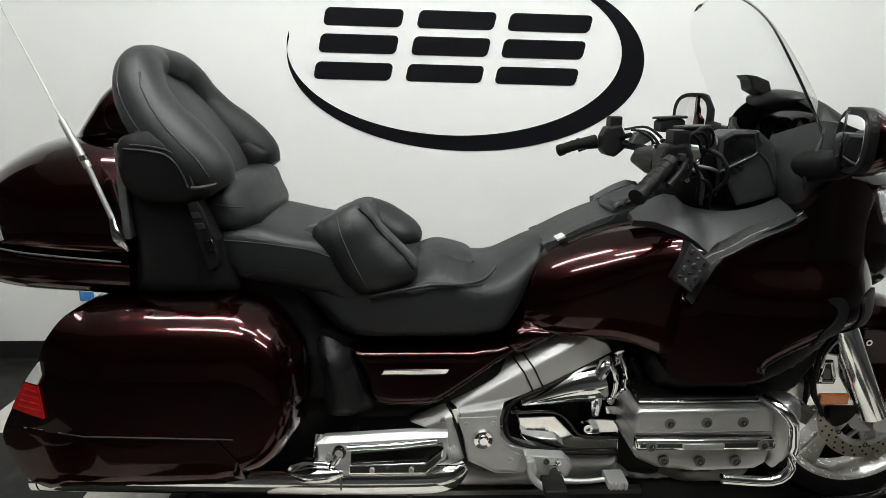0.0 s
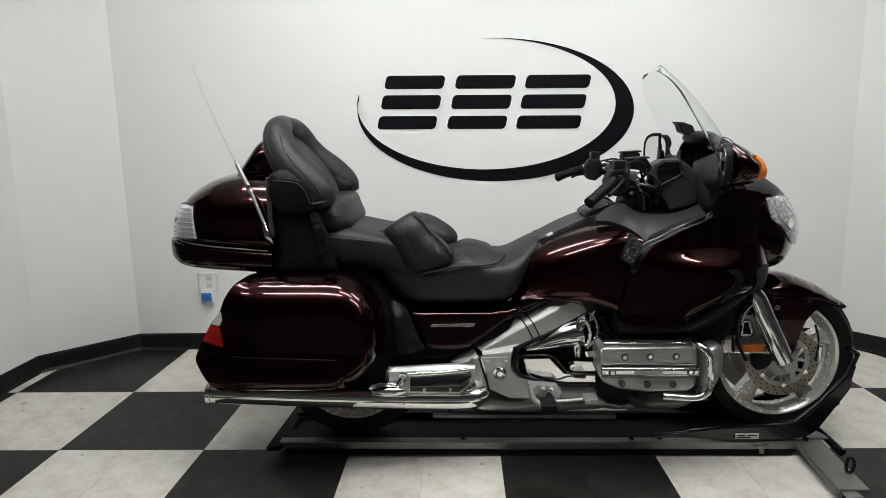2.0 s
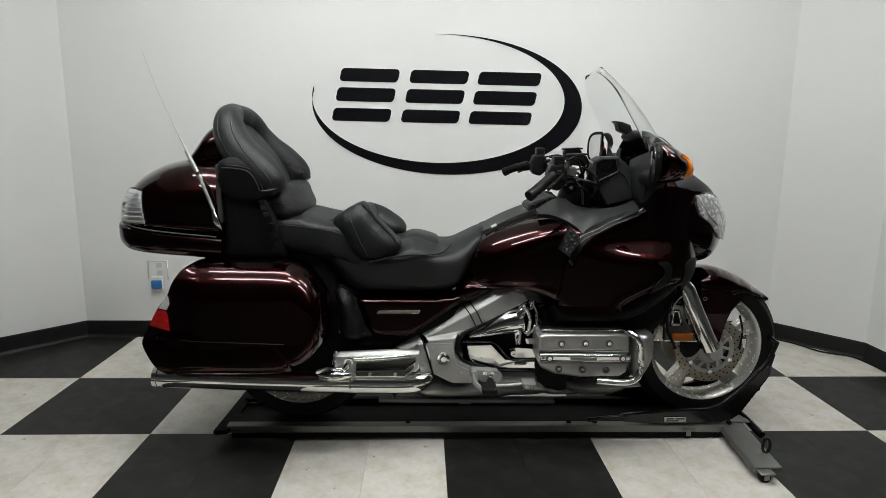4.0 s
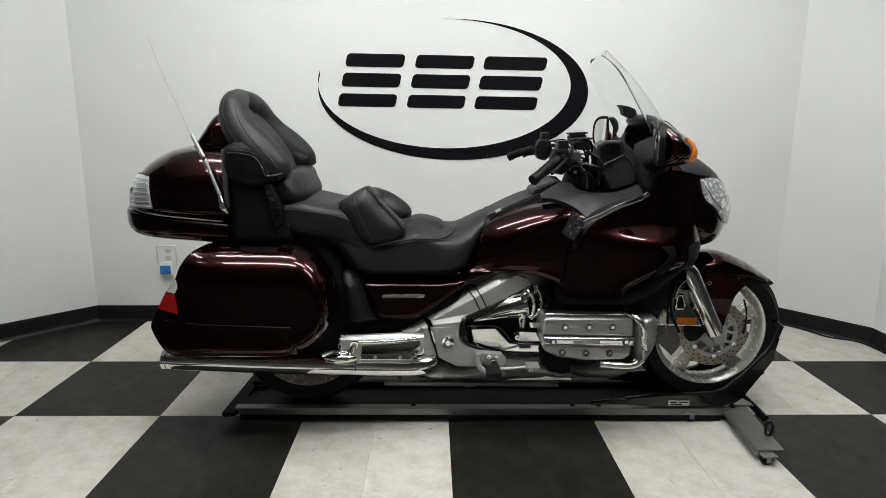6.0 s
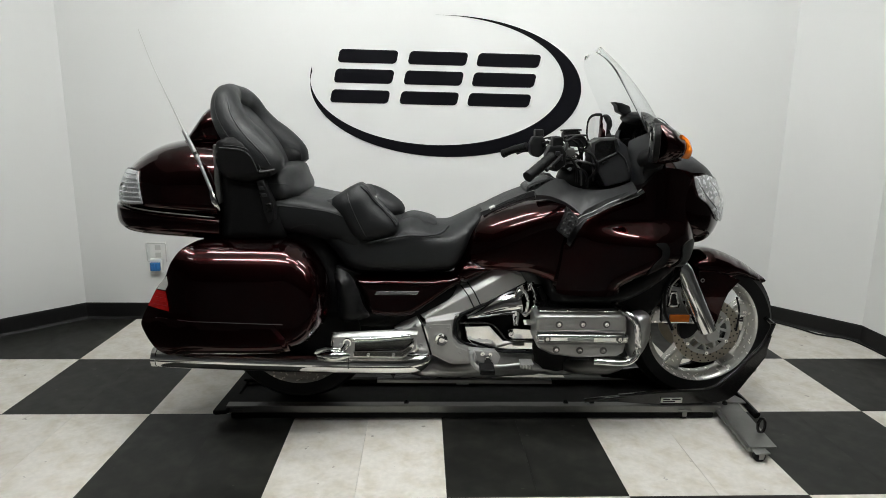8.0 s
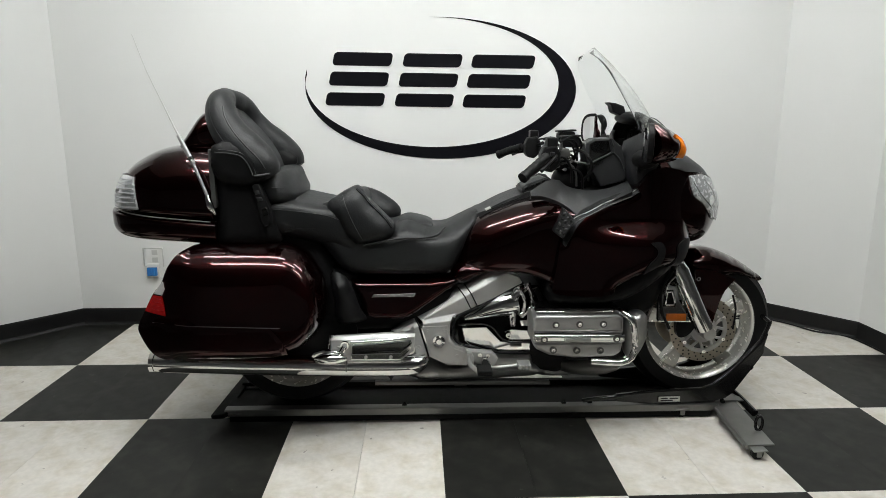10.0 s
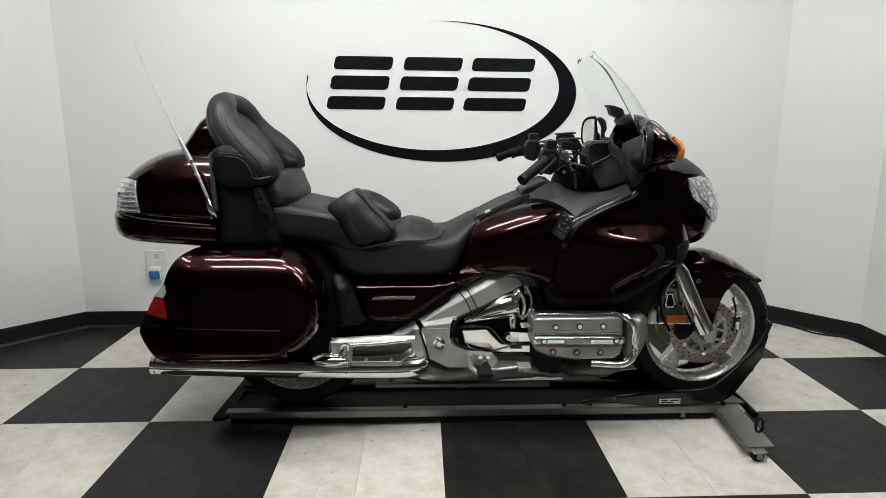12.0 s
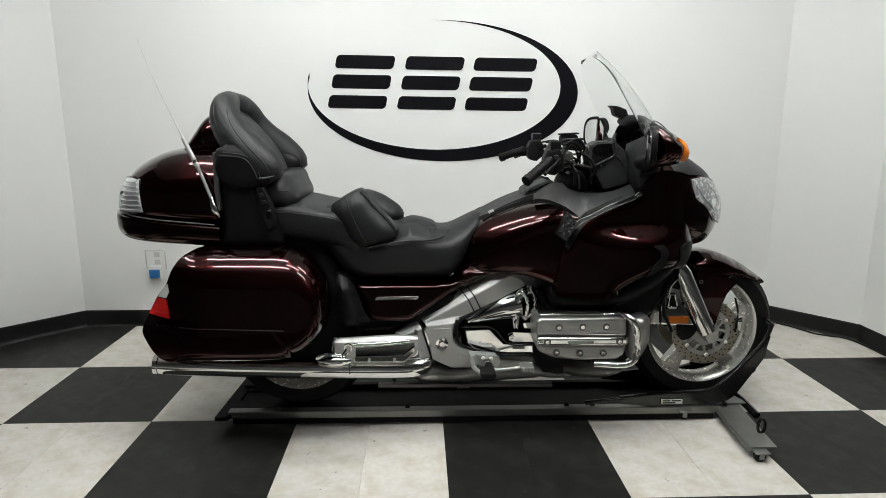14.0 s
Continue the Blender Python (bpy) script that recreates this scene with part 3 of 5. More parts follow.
def brake_disc(x, y, z, r0=0.100, r1=0.140, n=96):
    """A drilled ring: holes in staggered rows."""
    bm = lathe([(r0, -0.0025), (r1, -0.0025), (r1, 0.0025), (r0, 0.0025)], x, y, z, n, closed=True)
    return bm


front = wheel("front_wheel", 2.297, 0.376, 0.314, 0.246, 0.064, 5, (-0.085, 0.085), M_POLISH)
rear = wheel("rear_wheel", 0.600, 0.352, 0.311, 0.240, 0.088, 5, (), M_POLISH)
holes = []
for k in range(72):
    a = math.tau * k / 72
    rr = (0.107, 0.120, 0.133)[k % 3]
    holes.append(lathe([(0.0035, -0.0012), (0.0035, 0.0)], 2.297 + rr * math.cos(a), YC - 0.0872, 0.376 + rr * math.sin(a), 8))
tagged(part("disc_holes", joined(*holes), M_PLAST, front), kind="stuff")

# trunk
trunk = part("trunk", loft([(-0.055, 0.886, 0.891, 0.915, 0.100), (-0.047, 0.885, 0.895, 0.950, 0.130), (-0.025, 0.884, 0.898, 0.996, 0.178), (0.005, 0.881, 0.900, 1.034, 0.215),
                            (0.05, 0.877, 0.901, 1.070, 0.243), (0.12, 0.871, 0.900, 1.104, 0.265), (0.2, 0.865, 0.898, 1.121, 0.276), (0.28, 0.859, 0.896, 1.127, 0.278), (0.356, 0.853, 0.894, 1.124, 0.277)],
                           up=(0.66, 0.82), low=(0.10, 0.9)), M_PAINT, bike)
part("trunk_base", loft([(-0.074, 0.850, 0.866, 0.879, 0.06), (-0.064, 0.820, 0.864, 0.882, 0.13), (-0.042, 0.797, 0.86, 0.879, 0.180), (-0.005, 0.780, 0.85, 0.876, 0.212),
                         (0.05, 0.773, 0.845, 0.872, 0.241), (0.12, 0.769, 0.84, 0.866, 0.263), (0.2, 0.766, 0.835, 0.860, 0.274), (0.362, 0.757, 0.825, 0.848, 0.275)],
                        up=(0.10, 0.9), low=(0.20, 0.55)), M_PAINT, trunk)
part("gasket", box(0.352, 0.372, YC - 0.272, YC + 0.272, 0.90, 1.112, 0.006), M_DKALU, trunk)
part("trunk_trim", tube([(-0.03, -0.090, 0.8825), (0.04, -0.157, 0.8775), (0.12, -0.186, 0.8695), (0.2, -0.197, 0.8635), (0.35, -0.199, 0.8515)], 0.0022, 8), M_DKALU, trunk, "thin bright trim line")
part("trunk_hinge", box(0.05, 0.085, -0.01, 0.02, 0.755, 0.772, 0.003), M_PLAST, trunk)
part("trunk_front", inflate(pts("0.362,1.095 0.450,1.095 0.515,1.055 0.531,0.991 0.550,0.935 0.566,0.890 0.578,0.83 0.582,0.765 0.46,0.752 0.356,0.756 0.360,0.86"), YC, 0.272, 0.045, 0.22), M_PLAST, trunk)
lens_line = pts("-0.030,0.889 -0.034,0.935 -0.022,0.985 0.004,1.010 0.042,1.014 0.071,1.010 0.080,0.955 0.092,0.889 0.03,0.888")
lamp = part("rear_lamp", patch(trunk, lens_line, 0.008, 0.004, smooth_outline=False), M_CLEAR, trunk, "clear ribbed rear lamp lens")
lamp.visible_shadow = False
part("lamp_reflector", patch(trunk, pts("-0.026,0.893 -0.030,0.935 -0.018,0.983 0.006,1.005 0.042,1.009 0.067,1.005 0.076,0.955 0.087,0.893 0.03,0.892"), 0.003, 0.006, smooth_outline=False), M_LAMPIN, lamp)
for k in range(7):
    z = 0.900 + 0.0165 * k
    part("lens_rib", draped(lamp, "%.3f,%.3f %.3f,%.3f %.3f,%.3f" % (-0.018 + 0.003 * k, z, 0.03, z - 0.001, 0.084 - 0.003 * k, z), 0.0028), M_LAMPIN, lamp)
for z in (0.918, 0.952):
    part("bulb", ball(0.0, -0.118, z, 0.016, 0.010, 0.014, 12, 8), M_MIRROR, lamp)

# antenna
ant = part("antenna", tube([(0.376, -0.215, 0.881), (0.363, -0.225, 0.912), (0.357, -0.222, 0.932), (0.351, -0.218, 0.952)], [0.004, 0.013, 0.011, 0.007], 12), M_CHROME, bike)
part("mast", tube([(0.351, -0.218, 0.952), (0.305, -0.212, 1.072)], 0.0058, 10, smooth=False), M_SATIN, ant)
part("mast", tube([(0.309, -0.213, 1.062), (0.262, -0.207, 1.160)], [0.0085, 0.0072], 10, smooth=False), M_SATIN, ant)
part("mast_collar", tube([(0.303, -0.2125, 1.076), (0.299, -0.2120, 1.086)], 0.0098, 10, smooth=False), M_CHROME, ant)
part("whip", tube([(0.262, -0.207, 1.160), (0.21, -0.2, 1.275), (0.166, -0.2, 1.380), (0.128, -0.2, 1.495)], [0.0026, 0.0017, 0.0011, 0.0008], 6), M_LABEL, ant, "thin steel whip")

# speaker pods beside the backrest
pod_a, pod_b = pair("speaker_pod", inflate(pts("0.366,1.085 0.372,1.122 0.400,1.134 0.440,1.139 0.479,1.127 0.519,1.106 0.556,1.080 0.579,1.060 0.580,1.038 0.568,1.020 0.530,0.992 0.490,0.982 0.452,0.981 0.400,0.996 0.374,1.024 0.366,1.055"), -0.150, 0.068, 0.022, 0.050, soften=2), M_PLAST, bike)
part("pod_groove", draped(pod_a, "0.385,1.102 0.430,1.100 0.472,1.092 0.494,1.073 0.508,1.045 0.516,1.022", 0.0026), M_SEAM, pod_a)
part("pod_groove", draped(pod_a, "0.400,1.111 0.446,1.108 0.484,1.098 0.506,1.078 0.520,1.050 0.527,1.026", 0.002), M_SEAM, pod_a)
part("pod_front", draped(pod_a, "0.522,1.022 0.548,1.024 0.572,1.030", 0.0045), M_GREYP, pod_a)
part("pod_cap", prism(pts("0.385,1.125 0.400,1.139 0.452,1.146 0.462,1.138 0.440,1.128 0.395,1.121"), -0.19, -0.12, 0.004), M_GREYP, pod_a)

# passenger backrest: a padded horseshoe round a middle pad
ROLL = [(0.566, -0.158, 1.012, 0.040), (0.540, -0.160, 1.050, 0.062), (0.484, -0.147, 1.103, 0.069), (0.428, -0.124, 1.154, 0.065), (0.390, -0.100, 1.205, 0.060), (0.372, -0.068, 1.250, 0.055), (0.362, -0.025, 1.277, 0.048), (0.356, 0.03, 1.286, 0.044)]
roll = ROLL + [(0.345, YC, 1.294, 0.041)] + [(x, 2 * YC - y, z, r) for x, y, z, r in ROLL[::-1]]
back = part("backrest", tube([q[:3] for q in roll], [q[3] for q in roll], 28, step=0.010), M_VINYL, bike)
part("welt", draped(back, "0.398,1.262 0.408,1.232 0.430,1.196 0.462,1.158 0.500,1.120 0.538,1.082 0.560,1.046", 0.0024), M_SEAM, back)
part("seam", draped(back, "0.345,1.285 0.352,1.235 0.380,1.180 0.420,1.130 0.465,1.085", 0.0014), M_VINYL, back)
middle = part("middle_pad", inflate(pts("0.345,1.288 0.392,1.246 0.452,1.184 0.503,1.120 0.540,1.045 0.548,0.965 0.470,0.941 0.40,1.02 0.33,1.12 0.29,1.20"), YC, 0.150, 0.05, 0.09), M_VINYL, back)
part("back_shell", loft([(0.200, 1.10, 1.112, 1.125, 0.12), (0.228, 1.10, 1.12, 1.160, 0.15), (0.258, 1.10, 1.13, 1.205, 0.165), (0.285, 1.10, 1.14, 1.240, 0.168), (0.33, 1.10, 1.15, 1.258, 0.16), (0.37, 1.10, 1.15, 1.24, 0.15)], up=(0.6, 0.8), low=(0.2, 0.9)), M_PAINT, back)
lumbar = part("lumbar_pad", inflate(pts("0.440,1.000 0.510,1.022 0.570,1.030 0.604,1.020 0.618,0.985 0.636,0.940 0.625,0.905 0.55,0.89 0.480,0.88 0.452,0.94"), YC, 0.240, 0.035, 0.17, soften=4), M_VINYL, back)
part("seam", draped(lumbar, "0.50,0.965 0.545,0.975 0.605,0.968", 0.0016), M_SEAM, lumbar)
for s in (-1, 1):
    fix = (lambda bm: bm) if s < 0 else flip
    plate = part("side_switch_box", fix(prism(pts("0.507,0.988 0.531,0.993 0.566,0.905 0.566,0.845 0.545,0.835 0.536,0.860"), -0.212, -0.16, 0.005)), M_PLAST, bike)
    for qx, qz, q in ((0.526, 0.962, 0.008), (0.535, 0.938, 0.008), (0.551, 0.893, 0.017)):
        part("slot", fix(prism([(qx - 0.012, qz + q * 0.7), (qx + 0.006, qz + q), (qx + 0.012, qz - q * 0.7), (qx - 0.006, qz - q)], -0.2145, -0.205, 0.001, 1)), M_GREYP if q < 0.01 else M_GLOSSK, plate)

# seat
def seat_scale(x, z):
    return 1.0 - 0.30 * max(0.0, min(1.0, (x - 1.14) / 0.20)) * max(0.0, min(1.0, (z - 0.60) / 0.2))


seat = part("seat", inflate(pts("0.520,0.865 0.572,0.885 0.636,0.890 0.753,0.880 0.806,0.867 0.870,0.842 0.956,0.815 1.000,0.816 1.054,0.834 1.096,0.827 1.143,0.809 1.190,0.806 1.223,0.813 1.274,0.839 1.330,0.866 1.358,0.862 1.358,0.835 1.330,0.788 1.306,0.733 1.272,0.673 1.238,0.632 1.177,0.617 0.999,0.613 0.866,0.614 0.800,0.635 0.762,0.680 0.726,0.722 0.662,0.766 0.599,0.795 0.546,0.812"), YC, 0.205, 0.060, 0.095, scale=seat_scale, soften=5, res=0.013), M_VINYL, bike)
bolster = part("bolster", inflate(pts("0.760,0.912 0.791,0.936 0.830,0.960 0.868,0.975 0.890,0.963 0.907,0.933 0.949,0.888 0.985,0.852 1.010,0.822 1.005,0.792 0.965,0.770 0.900,0.752 0.842,0.765 0.800,0.815 0.770,0.865"), -0.072, 0.082, 0.045, 0.040, soften=6), M_VINYL, seat)
part("seat_flank", inflate(pts("0.520,0.872 0.549,0.893 0.624,0.886 0.697,0.893 0.771,0.915 0.815,0.925 0.850,0.870 0.886,0.805 0.925,0.755 0.960,0.70 0.874,0.690 0.789,0.715 0.705,0.760 0.601,0.800 0.540,0.815"), -0.045, 0.092, 0.11, 0.030, soften=6), M_VINYL, seat)
part("seam", draped(bolster, "0.818,0.946 0.832,0.907 0.850,0.863 0.870,0.821 0.892,0.778", 0.0018), M_SEAM, bolster)
part("welt", draped(bolster, "0.873,0.968 0.893,0.948 0.918,0.916 0.950,0.884 0.980,0.853 1.003,0.822", 0.0065), M_VINYL, bolster)
part("bolster", inflate(pts("0.815,0.917 0.841,0.931 0.868,0.936 0.926,0.919 0.975,0.890 1.010,0.862 1.026,0.833 1.017,0.803 0.980,0.783 0.930,0.790 0.880,0.835 0.835,0.88"), 0.255, 0.085, 0.07, 0.014, soften=5), M_VINYL, seat)
part("backrest_middle", inflate(pts("0.770,0.896 0.840,0.937 0.884,0.942 0.897,0.920 0.911,0.874 0.933,0.814 0.923,0.736 0.835,0.736 0.777,0.818"), YC, 0.165, 0.05, 0.12, soften=4), M_VINYL, seat)
part("seat_welt", tube([(0.895, -0.128, 0.752), (0.970, -0.130, 0.770), (1.050, -0.127, 0.783), (1.115, -0.117, 0.782), (1.175, -0.095, 0.790), (1.205, -0.070, 0.815)], 0.0042, 8), M_VINYL, seat)
inset = part("seat_inset", inflate(pts("1.005,0.812 1.054,0.838 1.110,0.832 1.160,0.812 1.15,0.79 1.08,0.78 1.02,0.79"), YC, 0.125, 0.03, 0.08), M_VINYL, seat)
part("seam", draped(inset, "1.02,0.800 1.06,0.804 1.09,0.812 1.10,0.825", 0.0016), M_SEAM, inset)
cushion = part("passenger_cushion", loft([(0.490, 0.80, 0.870, 0.915, 0.17), (0.515, 0.79, 0.878, 0.932, 0.21), (0.56, 0.78, 0.875, 0.935, 0.226), (0.64, 0.77, 0.866, 0.925, 0.230), (0.72, 0.755, 0.855, 0.908, 0.228), (0.80, 0.74, 0.835, 0.895, 0.222), (0.88, 0.72, 0.80, 0.87, 0.20), (0.91, 0.72, 0.79, 0.84, 0.16)],
                                         up=(0.36, 0.6), low=(0.22, 0.8)), M_VINYL, seat)
part("seam", draped(cushion, "0.53,0.892 0.60,0.889 0.68,0.881 0.76,0.868 0.81,0.850", 0.002), M_SEAM, cushion)
part("grab_strip", tube([(0.605, -0.129, 0.806), (0.645, -0.135, 0.819), (0.706, -0.136, 0.821), (0.750, -0.130, 0.812), (0.772, -0.120, 0.794)], 0.006, 8), M_GREYP, seat)

# body under the seat
part("tail_body", inflate(pts("0.27,0.70 0.30,0.75 0.40,0.80 0.48,0.84 0.62,0.84 0.72,0.77 0.76,0.69 0.80,0.61 1.20,0.60 1.26,0.50 1.10,0.42 0.80,0.40 0.45,0.45 0.33,0.56"), YC, 0.175, 0.04, 0.15), M_PLAST, bike)
pair("inner_fender", prism(pts("0.62,0.70 0.86,0.62 1.10,0.46 1.10,0.34 0.72,0.33 0.60,0.45"), -0.07, -0.03, 0.006), M_PLAST, bike)
part("rear_mudguard", inflate(pts("0.26,0.60 0.34,0.74 0.60,0.72 0.92,0.55 0.92,0.38 0.80,0.50 0.60,0.56 0.42,0.52 0.32,0.40"), YC, 0.11, 0.03, 0.08), M_PLAST, bike)
cover_a, cover_b = pair("side_cover", inflate(pts("0.835,0.609 0.90,0.614 1.000,0.615 1.120,0.617 1.200,0.621 1.245,0.630 1.290,0.638 1.300,0.618 1.252,0.584 1.175,0.530 1.087,0.471 1.043,0.453 0.901,0.462 0.869,0.531"), -0.062, 0.060, 0.026, 0.014, soften=2, res=0.009, shift=lambda x, z: 0.15 * (z - 0.54)), M_PAINT, bike)
pair("cover_horn", inflate(pts("1.222,0.612 1.232,0.640 1.248,0.666 1.272,0.680 1.305,0.682 1.372,0.670 1.400,0.655 1.33,0.612 1.27,0.585"), -0.055, 0.066, 0.045, 0.010, soften=4, res=0.007), M_PAINT, bike)
part("badge", prism([(0.922, 0.549), (0.930, 0.562), (1.093, 0.565), (1.085, 0.552)], -0.129, -0.124, 0.002), M_CHROME, cover_a, "small bright bar-shaped badge")
pair("side_strut", inflate(pts("0.770,0.653 0.825,0.635 0.858,0.575 0.881,0.508 0.904,0.466 0.852,0.448 0.791,0.449 0.782,0.542"), -0.135, 0.060, 0.05, 0.0), M_PLAST, bike)

pair("swingarm_cover", inflate(pts("0.60,0.50 0.70,0.47 0.82,0.46 0.86,0.42 0.84,0.31 0.70,0.27 0.58,0.30"), -0.075, 0.03, 0.03, 0.015), M_PLAST, bike)

# saddlebags
bag_line = pts("0.288,0.764 0.340,0.769 0.450,0.770 0.560,0.770 0.630,0.764 0.680,0.740 0.720,0.697 0.750,0.643 0.764,0.580 0.757,0.507 0.732,0.452 0.690,0.408 0.630,0.384 0.500,0.376 0.300,0.374 0.215,0.375 0.172,0.384 0.144,0.404 0.116,0.440 0.099,0.474 0.104,0.496 0.129,0.545 0.162,0.606 0.197,0.650 0.215,0.693 0.246,0.744")


def bag_lean(x, z):
    return 0.13 * (z - 0.52) + 0.05 * max(0.0, 0.22 - x)


def bag_round(x, z):
    top = max(0.0, min(1.0, (z - 0.46) / 0.20))
    ahead = max(0.0, min(1.0, (x - 0.56) / 0.14))
    return 0.012 + (0.012 + (0.14 - 0.06 * ahead) * top) * max(0.0, min(1.0, (x - 0.20) / 0.12))


def bag_edge(x, z):
    """The bag ends square at the rear and is rounded off elsewhere."""
    return 0.03 + 0.10 * max(0.0, min(1.0, (0.29 - x) / 0.07))


def bag_taper(x, z):
    """The bag draws in towards its rear end."""
    return 1.0 - 0.40 * max(0.0, min(1.0, (0.34 - x) / 0.26))**1.4


for bag in pair("saddlebag", inflate(bag_line, -0.20, 0.135, bag_round, bag_edge, soften=6, shift=bag_lean, scale=bag_taper, res=0.013), M_PAINT, bike):
    s = -1 if bag.name == "saddlebag" else 1

    def side(y):
        return YC + s * (YC - y)
    def placed(bm):
        return bm if s < 0 else flip(bm)
    shell = dict(soften=1, shift=bag_lean, scale=bag_taper, base=bag_line)
    part("bag_bottom", placed(inflate(pts("0.108,0.498 0.17,0.508 0.30,0.502 0.58,0.496 0.622,0.45 0.640,0.400 0.60,0.384 0.500,0.379 0.300,0.377 0.215,0.378 0.174,0.387 0.147,0.406 0.119,0.441 0.103,0.474"), -0.20, 0.135, bag_round, bag_edge, proud=0.003, smooth_outline=False, **shell)), M_PAINT, bag)
    part("bag_trim", placed(inflate(pts("0.160,0.5085 0.30,0.5045 0.615,0.4985 0.615,0.4955 0.30,0.5015 0.160,0.5055"), -0.20, 0.135, bag_round, bag_edge, proud=0.0035, res=0.008, smooth_outline=False, **shell)), M_CHROME, bag)
    lamp = part("tail_lamp", placed(inflate(pts("0.166,0.606 0.200,0.603 0.207,0.575 0.213,0.534 0.175,0.539 0.132,0.546 0.146,0.574"), -0.20, 0.135, bag_round, bag_edge, proud=0.006, smooth_outline=False, **shell)), M_RED, bag, "red tail lamp")
    part("clear_lens", placed(inflate(pts("0.169,0.610 0.180,0.625 0.204,0.655 0.211,0.628 0.201,0.607"), -0.20, 0.135, bag_round, bag_edge, proud=0.006, smooth_outline=False, **shell)), M_LABEL, lamp, "clear lens tip")
    if s < 0:
        for k in range(4):
            z = 0.556 + 0.013 * k
            part("lens_rib", draped(lamp, "%.3f,%.3f %.3f,%.3f" % (0.150 + 0.006 * k, z, 0.207 - 0.003 * k, z - 0.004), 0.0016), M_RED, lamp)
pair("bag_latch", tube([(0.232, -0.10, 0.700), (0.262, -0.10, 0.728), (0.300, -0.09, 0.748)], [0.010, 0.013, 0.009], 10), M_GLOSSK, bike)

# fuel tank cover and cockpit
tank = part("tank_cover", loft([(1.20, 0.652, 0.665, 0.72, 0.07), (1.235, 0.652, 0.672, 0.765, 0.115), (1.27, 0.652, 0.680, 0.805, 0.150), (1.31, 0.652, 0.692, 0.840, 0.180), (1.36, 0.652, 0.712, 0.872, 0.206), (1.43, 0.652, 0.752, 0.903, 0.230), (1.50, 0.652, 0.795, 0.927, 0.248), (1.58, 0.630, 0.835, 0.945, 0.263), (1.66, 0.59, 0.850, 0.952, 0.274), (1.74, 0.58, 0.84, 0.935, 0.280)],
                              up=(0.74, 0.86), low=(0.03, 0.9)), M_PAINT, bike)
part("top_panel", inflate(pts("1.332,0.862 1.360,0.874 1.405,0.898 1.455,0.922 1.520,0.947 1.562,0.956 1.580,0.940 1.546,0.922 1.450,0.886 1.377,0.855 1.345,0.842"), YC, 0.122, 0.025, 0.108), M_GREYP, tank, "charcoal top panel with a filler lid")
part("lid_joint", tube([(1.372, -0.034, 0.876), (1.44, -0.037, 0.906), (1.500, -0.037, 0.930), (1.512, -0.030, 0.944)], 0.0022, 8), M_PLAST, tank)
keypad = part("button_pad", prism(pts("1.508,0.948 1.512,0.968 1.530,0.980 1.598,1.006 1.618,1.000 1.622,0.984 1.600,0.955 1.562,0.935 1.525,0.930"), -0.012, 0.12, 0.008, 2), M_GREYP, tank)
for i in range(4):
    for j in range(2):
        x, z = 1.520 + 0.022 * i + 0.012 * j, 0.962 + 0.009 * i - 0.018 * j
        part("button", prism([(x, z - 0.006), (x + 0.016, z + 0.001), (x + 0.016, z + 0.011), (x, z + 0.005)], -0.0165, -0.010, 0.002, 1), M_PLAST, keypad)
part("round_knob", lathe([(0.004, -0.008), (0.012, -0.008), (0.014, 0.0)], 1.604, -0.013, 0.978, 20), M_PLAST, keypad)
part("sticker", prism([(1.366, 0.879), (1.386, 0.889), (1.388, 0.884), (1.368, 0.874)], -0.030, 0.01, 0.0), M_LABEL, tank, "small white sticker")
pair("knee_pad", sheet([[(1.531, -0.070, 0.957), (1.533, -0.090, 0.952), (1.530, -0.108, 0.945)], [(1.583, -0.060, 0.990), (1.580, -0.095, 0.968), (1.575, -0.120, 0.944)],
                        [(1.635, -0.055, 1.006), (1.632, -0.110, 0.966), (1.628, -0.148, 0.928)], [(1.672, -0.060, 0.980), (1.668, -0.125, 0.950), (1.664, -0.175, 0.906)],
                        [(1.727, -0.060, 0.966), (1.712, -0.128, 0.935), (1.699, -0.186, 0.880)], [(1.794, -0.060, 0.964), (1.782, -0.132, 0.944), (1.770, -0.184, 0.912)],
                        [(1.856, -0.060, 0.977), (1.845, -0.130, 0.963), (1.837, -0.180, 0.944)], [(1.910, -0.060, 1.000), (1.902, -0.128, 0.987), (1.895, -0.176, 0.972)]], Vector((0, 0.008, -0.016))), M_KNEE, bike)
PANEL = [(1.638, -0.198, 0.912), (1.668, -0.246, 0.874), (1.630, -0.246, 0.803), (1.598, -0.215, 0.826)]
ctrl_a, ctrl_b = pair("control_panel", facets(" ".join("%.3f,%.3f,%.3f" % q for q in PANEL), "0,1,2,3", 0.06), M_PLAST, bike)
for i in range(3):
    for j in range(4):
        u, v = 0.2 + 0.3 * i, 0.16 + 0.22 * j
        a, b, c, d = (Vector(q) for q in PANEL)
        p = (a.lerp(b, u)).lerp(d.lerp(c, u), v)
        part("button", ball(p.x, p.y, p.z, 0.004 if (i + 2 * j) % 3 else 0.007, 0.004, 0.003 if (i + j) % 2 else 0.007, 8, 6), (M_GREYP, M_PLAST, M_DKALU)[(2 * i + j) % 3], ctrl_a)

# fairing
fair_line = pts("1.668,0.872 1.690,0.889 1.722,0.903 1.791,0.937 1.887,0.971 1.925,0.995 1.974,1.050 2.044,1.058 2.10,1.03 2.16,0.98 2.21,0.92 2.225,0.86 2.205,0.80 2.190,0.760 2.165,0.720 2.130,0.695 2.060,0.690 1.996,0.684 1.930,0.655 1.872,0.626 1.839,0.606 1.789,0.592 1.686,0.590 1.604,0.600 1.606,0.650 1.615,0.703 1.622,0.762 1.636,0.815")


